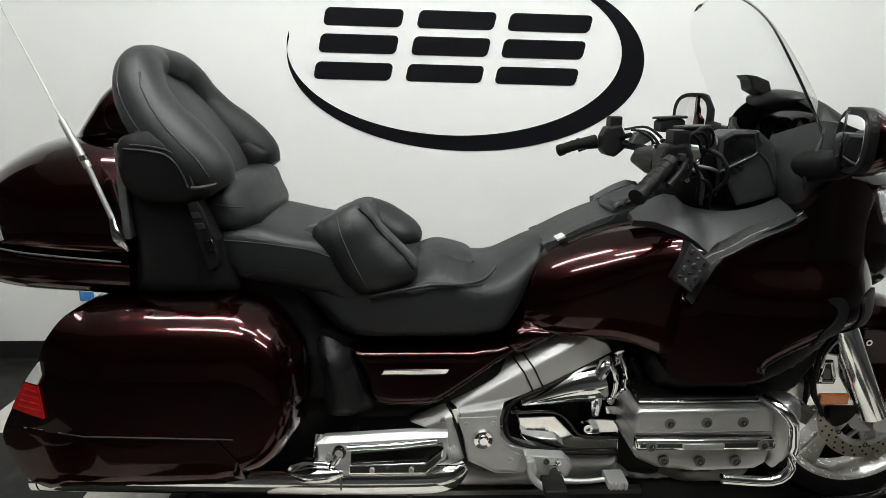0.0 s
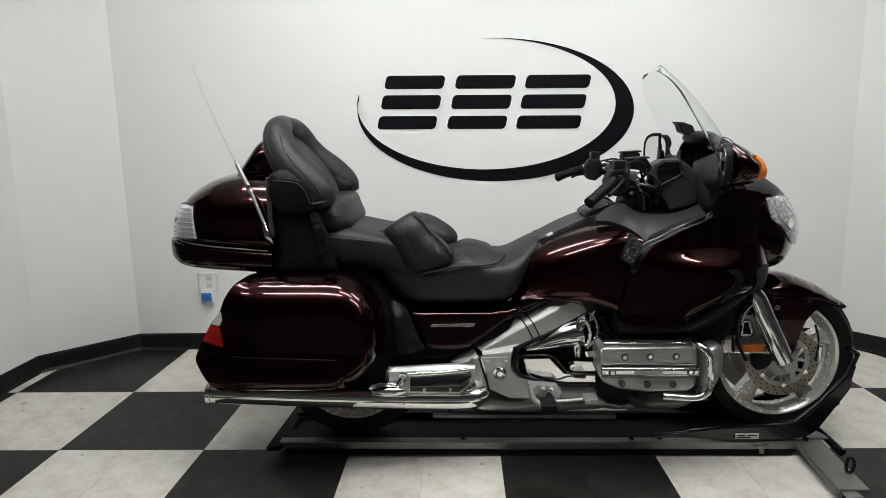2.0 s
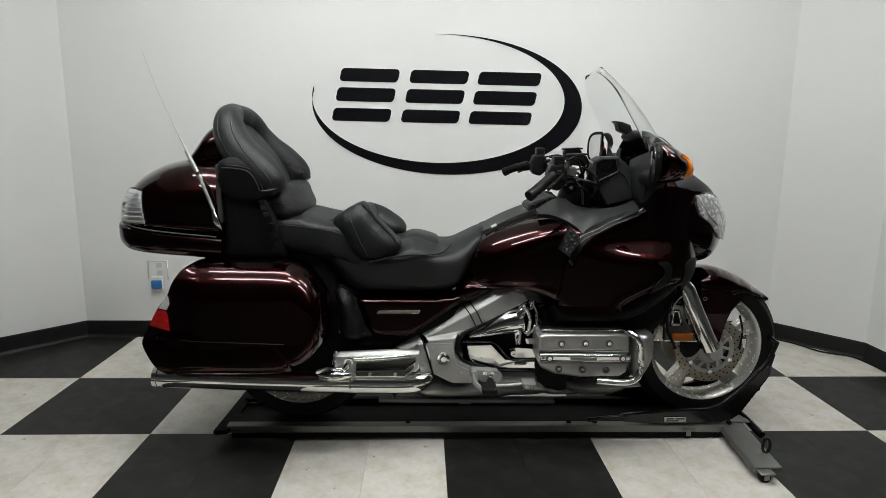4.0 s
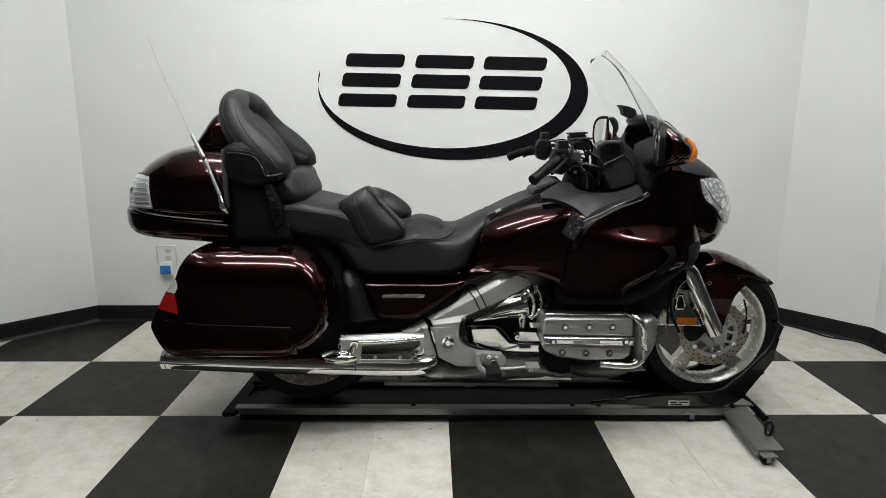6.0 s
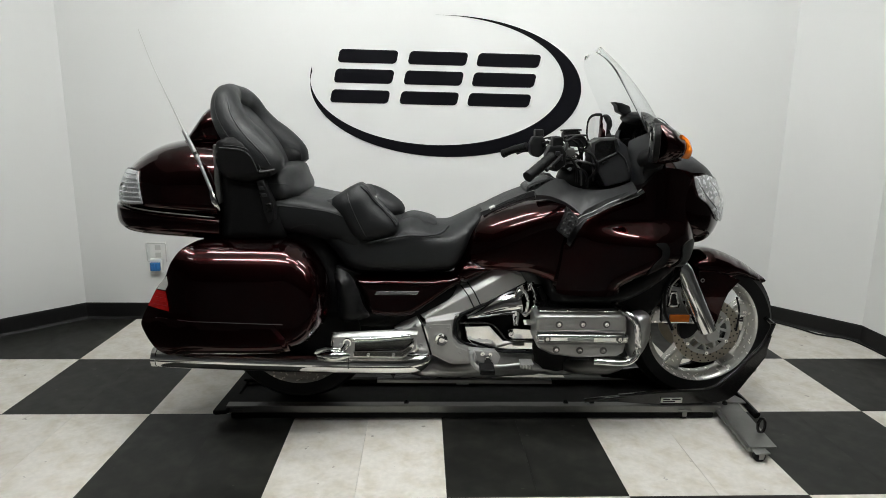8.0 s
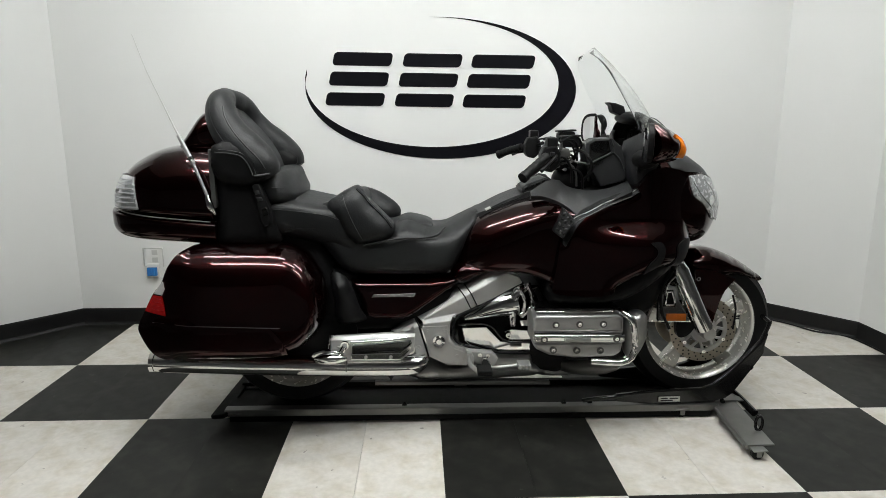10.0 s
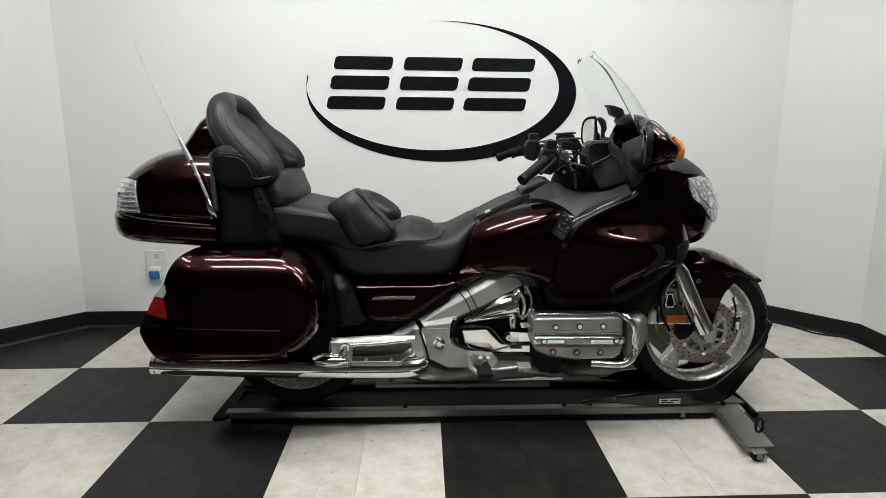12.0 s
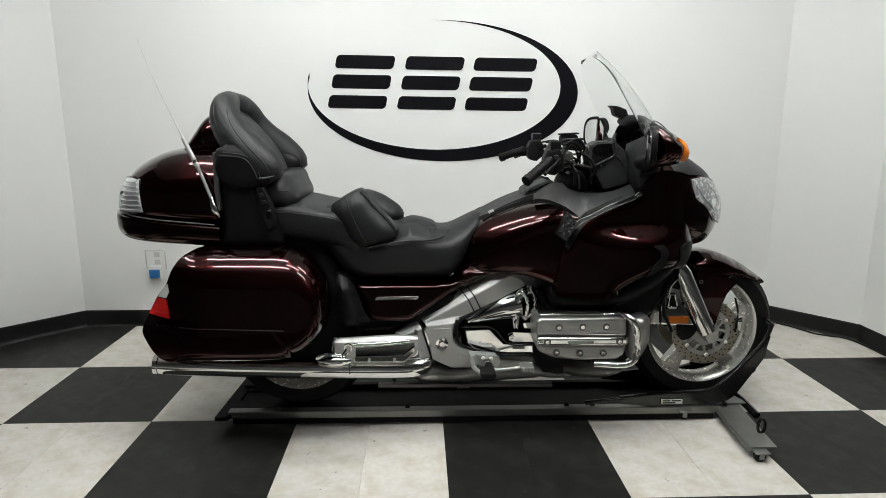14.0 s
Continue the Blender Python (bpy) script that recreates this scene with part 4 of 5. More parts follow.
def fair_taper(x, z):
    """The side narrows towards the nose; a crease runs along it, with a full shoulder below and a flare above."""
    ahead = max(0.0, min(1.0, (x - 1.67) / 0.26))**0.6
    d = z - 0.872
    crease = math.exp(-(d / 0.055)**2) if d < 0 else 1.0 + 0.25 * d / 0.16
    return 1.02 - 0.52 * max(0.0, (x - 1.94) / 0.30)**2 - 0.30 * max(0.0, (x - 2.11) / 0.10)**2 - 0.035 * ((x - 1.89) / 0.2)**2 - 0.165 * ahead * crease * (1.0 - 0.7 * max(0.0, min(1.0, (x - 2.0) / 0.2))) - 0.26 * (min(z, 0.872) - 0.62)


def fair_tuck(x, z):
    return not (x > 1.90 and z > 0.93) and not (x < 1.66 and z < 0.80) and z > 0.61


fairing = part("fairing", inflate(fair_line, YC, 0.335, 0.05, 0.285, scale=fair_taper, soften=4, tuck=fair_tuck, res=0.009), M_PAINT, bike)
cowl = part("lower_cowl", inflate(pts("1.602,0.625 1.70,0.615 1.84,0.625 1.93,0.670 2.00,0.705 2.08,0.712 2.125,0.700 2.09,0.655 2.03,0.61 1.95,0.565 1.86,0.535 1.75,0.528 1.61,0.535"), YC, 0.285, 0.03, 0.24, scale=lambda x, z: 1.0 - 0.5 * max(0.0, (x - 1.80) / 0.45)**1.5), M_PLAST, fairing, "black lower cowl")
part("cowl_edge", draped(cowl, "1.640,0.590 1.74,0.590 1.80,0.594 1.845,0.606 1.875,0.626", 0.0022), M_DKALU, cowl)
part("radiator_shroud", inflate(pts("1.86,0.60 1.97,0.64 2.05,0.68 2.11,0.70 2.12,0.62 2.07,0.50 2.00,0.44 1.90,0.46"), YC, 0.15, 0.03, 0.12), M_PLAST, fairing)
for line in ("1.958,0.786 1.996,0.789 2.014,0.762 1.997,0.709 1.939,0.670 1.953,0.709 1.983,0.742 1.981,0.767", "2.076,0.774 2.126,0.794 2.139,0.781 2.120,0.737 2.088,0.680 2.017,0.617 1.952,0.597 2.014,0.660 2.072,0.727"):
    part("vent_blade", patch(fairing, pts(line), 0.006, 0.01, smooth_outline=True), M_PLAST, fairing, "curved black air vent")
nose = part("nose", loft([(1.95, 0.80, 0.92, 1.135, 0.215), (2.05, 0.770, 0.90, 1.135, 0.225), (2.11, 0.750, 0.89, 1.125, 0.218), (2.17, 0.745, 0.885, 1.100, 0.198), (2.23, 0.752, 0.885, 1.055, 0.165), (2.272, 0.775, 0.89, 0.998, 0.122), (2.306, 0.828, 0.893, 0.945, 0.075), (2.323, 0.866, 0.893, 0.912, 0.03)],
                         up=(0.68, 0.80), low=(0.6, 0.7)), M_PAINT, fairing, "dark burgundy nose round the headlamps")
part("upper_cowl", patch(nose, pts("2.02,1.11 2.09,1.108 2.15,1.094 2.21,1.056 2.26,1.012 2.232,1.018 2.18,1.036 2.12,1.04 2.06,1.055"), 0.003, 0.004, smooth_outline=False), M_GREYP, fairing, "dark grey cowl under the windshield")
head_line = pts("2.128,1.030 2.134,0.990 2.152,0.950 2.197,0.921 2.255,0.858 2.290,0.842 2.314,0.868 2.319,0.900 2.308,0.935 2.276,0.982 2.240,1.012 2.190,1.032")
inset = [(x + 0.06 * (2.23 - x), z + 0.06 * (0.94 - z)) for x, z in head_line]
for fix in ((lambda bm: bm), flip):
    lamp = part("headlamp", fix(patch(nose, head_line, 0.010, 0.004, smooth_outline=False)), M_CLEAR, fairing, "clear headlamp lens")
    lamp.visible_shadow = False
    inner = part("reflector", fix(patch(nose, inset, 0.004, 0.008, smooth_outline=False)), M_HEADIN, lamp)
    for text in ("2.150,1.000 2.185,0.955 2.245,0.900", "2.205,1.010 2.25,0.960 2.30,0.885"):
        part("lens_ridge", fix(draped(inner, text, 0.003)), M_CHROME, lamp)
    for qx, qz, qr in ((2.240, 0.930, 0.017), (2.275, 0.908, 0.012)):
        part("lamp_bowl", fix(patch(inner, [(qx + qr * math.cos(k * math.tau / 14), qz + 1.1 * qr * math.sin(k * math.tau / 14)) for k in range(14)], 0.0035, 0.003, 0.006, False)), M_MIRROR, lamp)

lip = part("fairing_lip", patch(fairing, pts("1.660,0.868 1.684,0.886 1.722,0.902 1.791,0.936 1.887,0.969 1.915,0.985 1.925,0.968 1.89,0.948 1.80,0.913 1.72,0.877 1.695,0.855 1.668,0.815 1.645,0.770 1.634,0.780 1.645,0.825"), 0.005, 0.012, smooth_outline=False), M_PLAST, fairing)
part("trim", draped(lip, "1.655,0.840 1.672,0.866 1.69,0.880 1.73,0.896 1.791,0.927 1.85,0.949 1.895,0.964 1.912,0.980", 0.0017), M_ALU, fairing)
part("trim", draped(lip, "1.668,0.846 1.695,0.869 1.74,0.889 1.80,0.918 1.86,0.940 1.90,0.955", 0.0016), M_DKALU, fairing)
inner_a, inner_b = pair("inner_panel", sheet([[(1.905, 0.0, 1.150), (1.893, -0.01, 1.078), (1.915, -0.01, 1.008), (1.950, 0.0, 0.935)],
                                              [(1.922, -0.07, 1.172), (1.902, -0.07, 1.090), (1.906, -0.07, 1.020), (1.935, -0.06, 0.940)],
                                              [(1.948, -0.125, 1.190), (1.930, -0.128, 1.106), (1.922, -0.130, 1.035), (1.940, -0.125, 0.945)],
                                              [(1.972, -0.190, 1.185), (1.976, -0.195, 1.120), (1.972, -0.150, 1.050), (1.955, -0.115, 0.955)]]), M_GREYP, bike)
part("inner_ridge", tube([(1.955, -0.137, 1.180), (1.938, -0.142, 1.120), (1.922, -0.140, 1.060), (1.924, -0.134, 1.030)], [0.003, 0.007, 0.006, 0.002], 8), M_GREYP, inner_a)
part("dash", inflate(pts("1.800,1.02 1.806,1.065 1.835,1.095 1.905,1.112 1.99,1.112 2.033,1.10 2.06,1.05 1.98,0.962 1.86,0.95 1.80,0.98"), YC + 0.05, 0.15, 0.02, 0.13), M_GREYP, bike)
part("cockpit_floor", inflate(pts("1.62,0.93 1.70,0.945 1.80,0.97 1.95,0.99 1.95,0.91 1.80,0.88 1.66,0.86"), YC, 0.14, 0.03, 0.10), M_PLAST, bike)
part("gauge_visor", prism(pts("1.853,1.301 1.868,1.288 1.876,1.262 1.905,1.250 1.930,1.258 1.920,1.286 1.885,1.298"), YC - 0.02, YC + 0.04, 0.006), M_PLAST, bike)


def arch(a, reach, drop):
    """A point of the instrument hood's rim at a degrees from the near end over the top, drawn forwards by reach and down by drop."""
    q = radians(a)
    s = max(0.0, math.sin(q))**0.75
    return Vector((1.960 - 0.010 * s + reach, 0.09 - (0.245 - 0.3 * drop) * math.cos(q), 1.105 + (0.150 - drop) * s))


def hood_shell():
    bm = bmesh.new()
    prof = [(0.020, 0.016), (0.004, 0.014), (-0.004, 0.006), (0.002, 0.0), (0.03, -0.006), (0.05, 0.004), (0.075, 0.020), (0.085, 0.045), (0.06, 0.045), (0.03, 0.03)]
    rows = [[bm.verts.new(arch(a, *p)) for p in prof] for a in range(0, 181, 6)]
    for r, s in zip(rows, rows[1:]):
        for k in range(len(prof)):
            m = (k + 1) % len(prof)
            bm.faces.new((r[k], r[m], s[m], s[k]))
    bm.faces.new(rows[0])
    bm.faces.new(rows[-1])
    return bm


def gauge_plate():
    bm = bmesh.new()
    for dx in (0.055, 0.075):
        bm.faces.new([bm.verts.new(arch(a, dx, 0.02)) for a in range(0, 181, 6)])
    return bm


part("dash_hood", hood_shell(), M_PLAST, bike)
face = part("gauge_face", gauge_plate(), M_GLOSSK, bike)
for gy in (-0.03, 0.05, 0.13, 0.21):
    g = part("gauge_ring", lathe([(0.028, 0.0), (0.033, -0.008), (0.036, 0.004)], 0, 0, 0, 24, closed=True), M_PLAST, bike)
    g.matrix_parent_inverse = AT[bike].inverted() @ pose(2.006, gy, 1.160, 0, 0, -90)
part("dash_cap", ball(1.955, 0.085, 1.240, 0.055, 0.12, 0.026, 24, 12), M_PLAST, bike)
pocket = part("dash_pocket", prism(pts("1.739,1.100 1.744,1.144 1.774,1.161 1.841,1.164 1.883,1.130 1.910,1.045 1.906,1.002 1.809,0.975 1.770,1.040 1.750,1.060"), -0.06, 0.03, 0.008), M_GREYP, bike, "charcoal dash pocket, its mouth drawn as a black plate")
# the mouth's dark inside is a black plate on the closed face
part("mouth_plate", prism(pts("1.757,1.072 1.755,1.138 1.779,1.153 1.829,1.155 1.840,1.110"), -0.0615, -0.05, 0.003), M_GLOSSK, pocket)
part("pocket_edge", tube([(1.752, -0.063, 1.060), (1.795, -0.064, 1.083), (1.841, -0.064, 1.109), (1.846, -0.063, 1.135), (1.835, -0.062, 1.160)], 0.0038, 8), M_KNEE, pocket)
part("pocket_crease", tube([(1.846, -0.061, 1.110), (1.874, -0.061, 1.085), (1.896, -0.061, 1.035)], 0.003, 8), M_KNEE, pocket)
for i in range(3):
    part("dash_button", box(1.765 + 0.016 * i, 1.779 + 0.016 * i, -0.066, -0.05, 1.050 + 0.010 * i, 1.060 + 0.010 * i, 0.002), M_PLAST, pocket)

# mirrors
NEAR_SHIFT, AHEAD = Vector((0.018, 0.0, 0.014)), Vector((0.066, 0.0, 0.044))


def near(bm):
    for v in bm.verts:
        v.co += NEAR_SHIFT
    return bm


def far(bm):
    """The mirrored copy for the other side of the cockpit, which stands a little ahead and higher."""
    c = flip(bm)
    for v in c.verts:
        v.co += AHEAD
    return c


def oval(half_y, half_z, x0, x1, bevel):
    """A plate square to x with a rounded, slightly boxy outline."""
    out = []
    for k in range(36):
        a = math.tau * k / 36
        c, q = math.cos(a), math.sin(a)
        out.append((half_y * math.copysign(abs(c)**0.7, c), half_z * math.copysign(abs(q)**0.7, q)))
    bm = prism(out, x0, x1, bevel, 2)
    for v in bm.verts:
        v.co = (v.co.y, v.co.x, v.co.z)
    return bm


for s in (-1, 1):
    fix = near if s < 0 else far
    deep = 1.0 if s < 0 else 0.32
    mir = part("mirror_housing", fix(inflate([(1.858 + deep * (x - 1.858), z) for x, z in pts("1.858,1.209 1.883,1.208 1.926,1.186 1.963,1.158 1.980,1.122 1.967,1.092 1.912,1.076 1.858,1.077 1.856,1.146")], -0.335, 0.08, 0.06, 0.02)), M_PAINT, bike)
    if s < 0:
        part("turn_signal", fix(inflate([(1.858 + deep * (x - 1.858), z) for x, z in pts("1.942,1.172 1.962,1.158 1.982,1.122 1.970,1.092 1.948,1.094 1.949,1.130")], -0.335, 0.085, 0.03, 0.04)), M_AMBER, mir, "amber turn signal lens")
    turn = pose(1.858, -0.345, 1.142, 0, 0, -14 if s < 0 else -30)
    rim = oval(0.080 if s < 0 else 0.066, 0.066, -0.006, 0.014, 0.005)
    glass = oval(0.066 if s < 0 else 0.052, 0.052 if s < 0 else 0.054, -0.0085, -0.0045, 0.001)
    for bm in (rim, glass):
        for v in bm.verts:
            v.co = turn @ (v.co if s < 0 else Vector((v.co.x, v.co.y * 1.15, v.co.z * 1.15)))
    part("mirror_rim", fix(rim), M_PLAST, mir)
    part("mirror_glass", fix(glass), M_MIRROR, mir)
    part("mirror_stalk", fix(tube([(1.90, -0.29, 1.10), (1.92, -0.20, 1.08), (1.93, -0.10, 1.07)], [0.03, 0.035, 0.04], 12)), M_PLAST, mir)

# windshield: a bent clear sheet
def shield_at(u, v):
    """A point of the sheet: u from the near edge (-1) to the far one (1), v from foot to top."""
    half = 0.24 * (1 - 0.22 * v**2) * math.sqrt(1 - 0.80 * max(0.0, (v - 0.66) / 0.34)**2.6)
    dome = 1 - u * u
    x = (1.942 + 0.170 * dome) * (1 - v) + (1.752 + 0.036 * dome) * v + 0.045 * dome * math.sin(math.pi * v)
    z = (1.150 - 0.090 * dome) * (1 - v) + (1.480 + 0.028 * dome) * v
    return x, YC + u * half, z


def windshield():
    bm = bmesh.new()
    nu, nv = 32, 56
    grid = {}
    for side_y in (0, 1):
        for i in range(nu + 1):
            for j in range(nv + 1):
                x, y, z = shield_at(-1 + 2 * i / nu, j / nv)
                grid[side_y, i, j] = bm.verts.new((x + (0.0013 if side_y else 0), y, z))
    for i in range(nu):
        for j in range(nv):
            bm.faces.new((grid[0, i, j], grid[0, i + 1, j], grid[0, i + 1, j + 1], grid[0, i, j + 1]))
            bm.faces.new((grid[1, i, j], grid[1, i, j + 1], grid[1, i + 1, j + 1], grid[1, i + 1, j]))
    ring = [(i, 0) for i in range(nu)] + [(nu, j) for j in range(nv)] + [(i, nv) for i in range(nu, 0, -1)] + [(0, j) for j in range(nv, 0, -1)]
    for (a, b), (c, d) in zip(ring, ring[1:] + ring[:1]):
        bm.faces.new((grid[0, a, b], grid[1, a, b], grid[1, c, d], grid[0, c, d]))
    return bm


shield = part("windshield", windshield(), M_SHIELD, bike, "tall clear curved windshield")
shield.visible_shadow = False
part("shield_edge", tube([shield_at(-1, k / 40) for k in range(41)], 0.0014, 6, smooth=False), M_GREYP, shield, "dark cut edge of the windshield")
part("vent_slot", tube([(2.060, -0.02, 1.205), (2.040, 0.03, 1.235), (2.036, 0.085, 1.243)], 0.0018, 6), M_PLAST, shield)

# handlebar
bar = part("handlebar", tube([(1.50, -0.262, 1.045), (1.565, -0.19, 1.078), (1.64, -0.06, 1.085), (1.69, 0.03, 1.07), (1.70, 0.13, 1.07), (1.68, 0.25, 1.09), (1.63, 0.36, 1.10), (1.53, 0.44, 1.085)], 0.013, 12), M_PLAST, bike)
part("bar_clamp", prism(pts("1.60,1.065 1.615,1.10 1.665,1.112 1.715,1.095 1.72,1.05 1.65,1.03"), 0.0, 0.17, 0.014, 3), M_PLAST, bar)
for s in (-1, 1):
    def side_pt(p):
        return (p[0] + 0.022, p[1], p[2] + 0.016 + 0.22 * (p[0] - 1.447)) if s < 0 else (p[0] + 0.033, 2 * YC - p[1], p[2] + 0.045 if p[0] > 1.50 else p[2] + 0.052)

    def at_side(bm):
        if s > 0:
            bm = flip(bm)
            for v in bm.verts:
                v.co += Vector((0.055, 0, 0.033))
        else:
            for v in bm.verts:
                v.co += Vector((0.018, 0, 0.016))
        return bm
    part("grip", tube([side_pt(p) for p in ((1.447, -0.296, 1.018), (1.470, -0.278, 1.030), (1.537, -0.225, 1.064))], [0.0175, 0.0170, 0.0165], 16, smooth=False), M_RUBBER, bar)
    for k in range(5):
        q = 0.15 + 0.17 * k
        c = side_pt((1.447 + 0.09 * q, -0.296 + 0.071 * q, 1.018 + 0.046 * q))
        d = side_pt((1.447 + 0.09 * (q + 0.06), -0.296 + 0.071 * (q + 0.06), 1.018 + 0.046 * (q + 0.06)))
        part("grip_ring", tube([c, d], 0.0178, 16, smooth=False), M_RUBBER, bar)
    part("bar_end", tube([side_pt((1.440, -0.302, 1.0145)), side_pt((1.452, -0.292, 1.0205))], 0.0195, 16, smooth=False), M_PLAST, bar)
    part("switch_housing", at_side(prism(pts("1.522,1.045 1.520,1.090 1.532,1.118 1.575,1.124 1.592,1.095 1.592,1.052 1.562,1.026 1.534,1.032"), -0.228, -0.165, 0.009, 2)), M_PLAST, bar)
    for k in range(3):
        part("button", at_side(box(1.534 + 0.017 * k, 1.546 + 0.017 * k, -0.232, -0.226, 1.055 + 0.006 * k, 1.067 + 0.006 * k, 0.002, 1)), M_GREYP, bar)
    part("switch_block", at_side(box(1.542, 1.580, -0.225, -0.175, 1.115, 1.150, 0.006)), M_PLAST, bar)
    part("thumb_switch", at_side(box(1.528, 1.540, -0.238, -0.222, 1.075, 1.09, 0.003)), M_GREYP, bar)
    part("thumb_switch", at_side(box(1.552, 1.568, -0.240, -0.224, 1.085, 1.10, 0.003)), M_GREYP, bar)
    part("thumb_switch", at_side(tube([(1.545, -0.235, 1.048), (1.540, -0.250, 1.040)], 0.006, 8, smooth=False)), M_PLAST, bar)
    part("reservoir", at_side(prism(pts("1.634,1.112 1.632,1.140 1.640,1.146 1.694,1.150 1.702,1.144 1.704,1.116 1.695,1.108"), -0.065, -0.005, 0.005)), M_PLAST, bar)
    part("reservoir_cap", at_side(prism(pts("1.628,1.146 1.630,1.153 1.704,1.158 1.706,1.151"), -0.070, 0.0, 0.002, 1)), M_PLAST, bar)
    part("lever_pivot", at_side(prism(pts("1.585,1.075 1.60,1.105 1.64,1.11 1.65,1.085 1.62,1.065"), -0.14, -0.10, 0.006)), M_DKALU, bar)
    part("brake_lever", tube([side_pt(p) for p in ((1.61, -0.12, 1.085), (1.590, -0.19, 1.070), (1.545, -0.262, 1.045), (1.505, -0.30, 1.025))], [0.008, 0.007, 0.006, 0.007], 8), M_PLAST, bar)
    for n in range(3):
        part("cable", tube([side_pt(p) for p in ((1.60 + 0.012 * n, -0.15 + 0.025 * n, 1.10), (1.66, -0.12 + 0.02 * n, 1.108 - 0.016 * n), (1.70 - 0.012 * n, -0.07, 1.06 - 0.012 * n), (1.675 + 0.01 * n, -0.03, 1.01), (1.70, 0.01, 0.97))], 0.0042, 6), M_RUBBER, bar)
    part("cable_joint", at_side(ball(1.655, -0.10, 1.072, 0.010, 0.010, 0.010, 10, 6)), M_CHROME, bar)
    part("hose_fitting", at_side(tube([(1.700, -0.04, 1.128), (1.722, -0.045, 1.124), (1.728, -0.05, 1.108)], 0.006, 8)), M_DKALU, bar)
for n, (ax, ay, az) in enumerate(((1.600, -0.13, 1.075), (1.625, -0.10, 1.06), (1.655, -0.08, 1.045), (1.685, -0.05, 1.075), (1.612, 0.02, 1.115), (1.70, 0.20, 1.12))):
    part("clamp_screw", bolt(ax, ay - 0.015, az, 0.007, 0.008), M_CHROME, bar)
    part("hose", tube([(ax, ay, az), (ax + 0.03, ay - 0.03, az + 0.02 - 0.008 * n), (ax + 0.07, ay + 0.0, az - 0.02), (ax + 0.085, ay + 0.03, az - 0.08)], 0.0045, 8), M_DKALU if n % 2 else M_RUBBER, bar)
part("instrument_cable", tube([(1.70, -0.06, 1.12), (1.74, -0.085, 1.10), (1.765, -0.08, 1.05), (1.74, -0.03, 0.99)], 0.006, 8), M_RUBBER, bar)
part("steering_column", inflate(pts("1.65,0.99 1.69,1.055 1.75,1.065 1.81,1.02 1.80,0.945 1.69,0.945"), YC, 0.07, 0.03, 0.03), M_PLAST, bike)

# front fender and fork
part("front_fender", inflate(pts("2.200,0.690 2.231,0.706 2.284,0.716 2.346,0.705 2.436,0.665 2.502,0.622 2.556,0.580 2.53,0.571 2.46,0.583 2.41,0.590 2.368,0.580 2.346,0.540 2.336,0.480 2.324,0.413 2.290,0.42 2.262,0.47 2.212,0.595 2.185,0.66"), YC, 0.105, 0.07, 0.03, soften=9, res=0.010), M_PAINT, bike)
pair("fender_leg", prism(pts("2.225,0.640 2.300,0.640 2.405,0.600 2.386,0.579 2.362,0.548 2.346,0.507 2.334,0.455 2.324,0.409 2.285,0.425 2.24,0.52"), YC - 0.111, YC - 0.099, 0.004, 2), M_PAINT, bike)
for s in (-1, 1):
    y = YC + s * 0.122
    leg = part("fork_leg", tube([(2.150, y, 0.668), (2.160, y, 0.640), (2.285, y, 0.392)], [0.024, 0.037, 0.037], 24, smooth=False), M_FORK, bike)
    part("fork_tube", tube([(2.095, y, 0.78), (2.165, y, 0.63)], 0.0215, 16, smooth=False), M_CHROME, leg)
    part("axle_clamp", lathe([(0.012, -0.03), (0.026, -0.03), (0.030, -0.02), (0.030, 0.02)], 2.297, y, 0.376, 24), M_ALU, leg)
    part("caliper", inflate(pts("2.170,0.40 2.185,0.435 2.235,0.44 2.25,0.40 2.225,0.36 2.185,0.35"), y - 0.03 * s, 0.028, 0.015, 0.02), M_PLAST, leg)
    lampb = part("side_reflector_bracket", prism(pts("2.075,0.575 2.100,0.585 2.150,0.575 2.165,0.515 2.195,0.470 2.225,0.420 2.083,0.424"), y - 0.012 * s, y + 0.014 * s, 0.006), M_CHROME, leg, "chrome bracket with amber reflector")
    part("reflector", box(2.114, 2.196, min(y + 0.010 * s, y + 0.020 * s), max(y + 0.010 * s, y + 0.020 * s), 0.430, 0.460, 0.003), M_AMBDK, lampb)
    part("bracket_opening", prism(pts("2.098,0.490 2.098,0.560 2.135,0.560 2.152,0.505 2.148,0.490"), y + 0.011 * s, y + 0.0165 * s, 0.002), M_GLOSSK, lampb)
    part("bracket_loop", tube([(qx, y + 0.018 * s, qz) for qx, qz in ((2.108, 0.498), (2.108, 0.552), (2.130, 0.554), (2.144, 0.508), (2.140, 0.498), (2.108, 0.498))], 0.005, 8, smooth=False), M_CHROME, lampb)
part("fender_bolt", bolt(2.245, YC - 0.107, 0.600), M_CHROME, bike)
part("fender_bolt", bolt(2.325, YC - 0.085, 0.47), M_CHROME, bike)

# engine
part("engine_block", inflate(pts("1.30,0.44 1.45,0.56 1.60,0.57 1.95,0.56 2.00,0.50 1.99,0.30 1.90,0.22 1.60,0.19 1.35,0.22 1.27,0.33"), YC, 0.12, 0.03, 0.10), M_PLAST, bike)
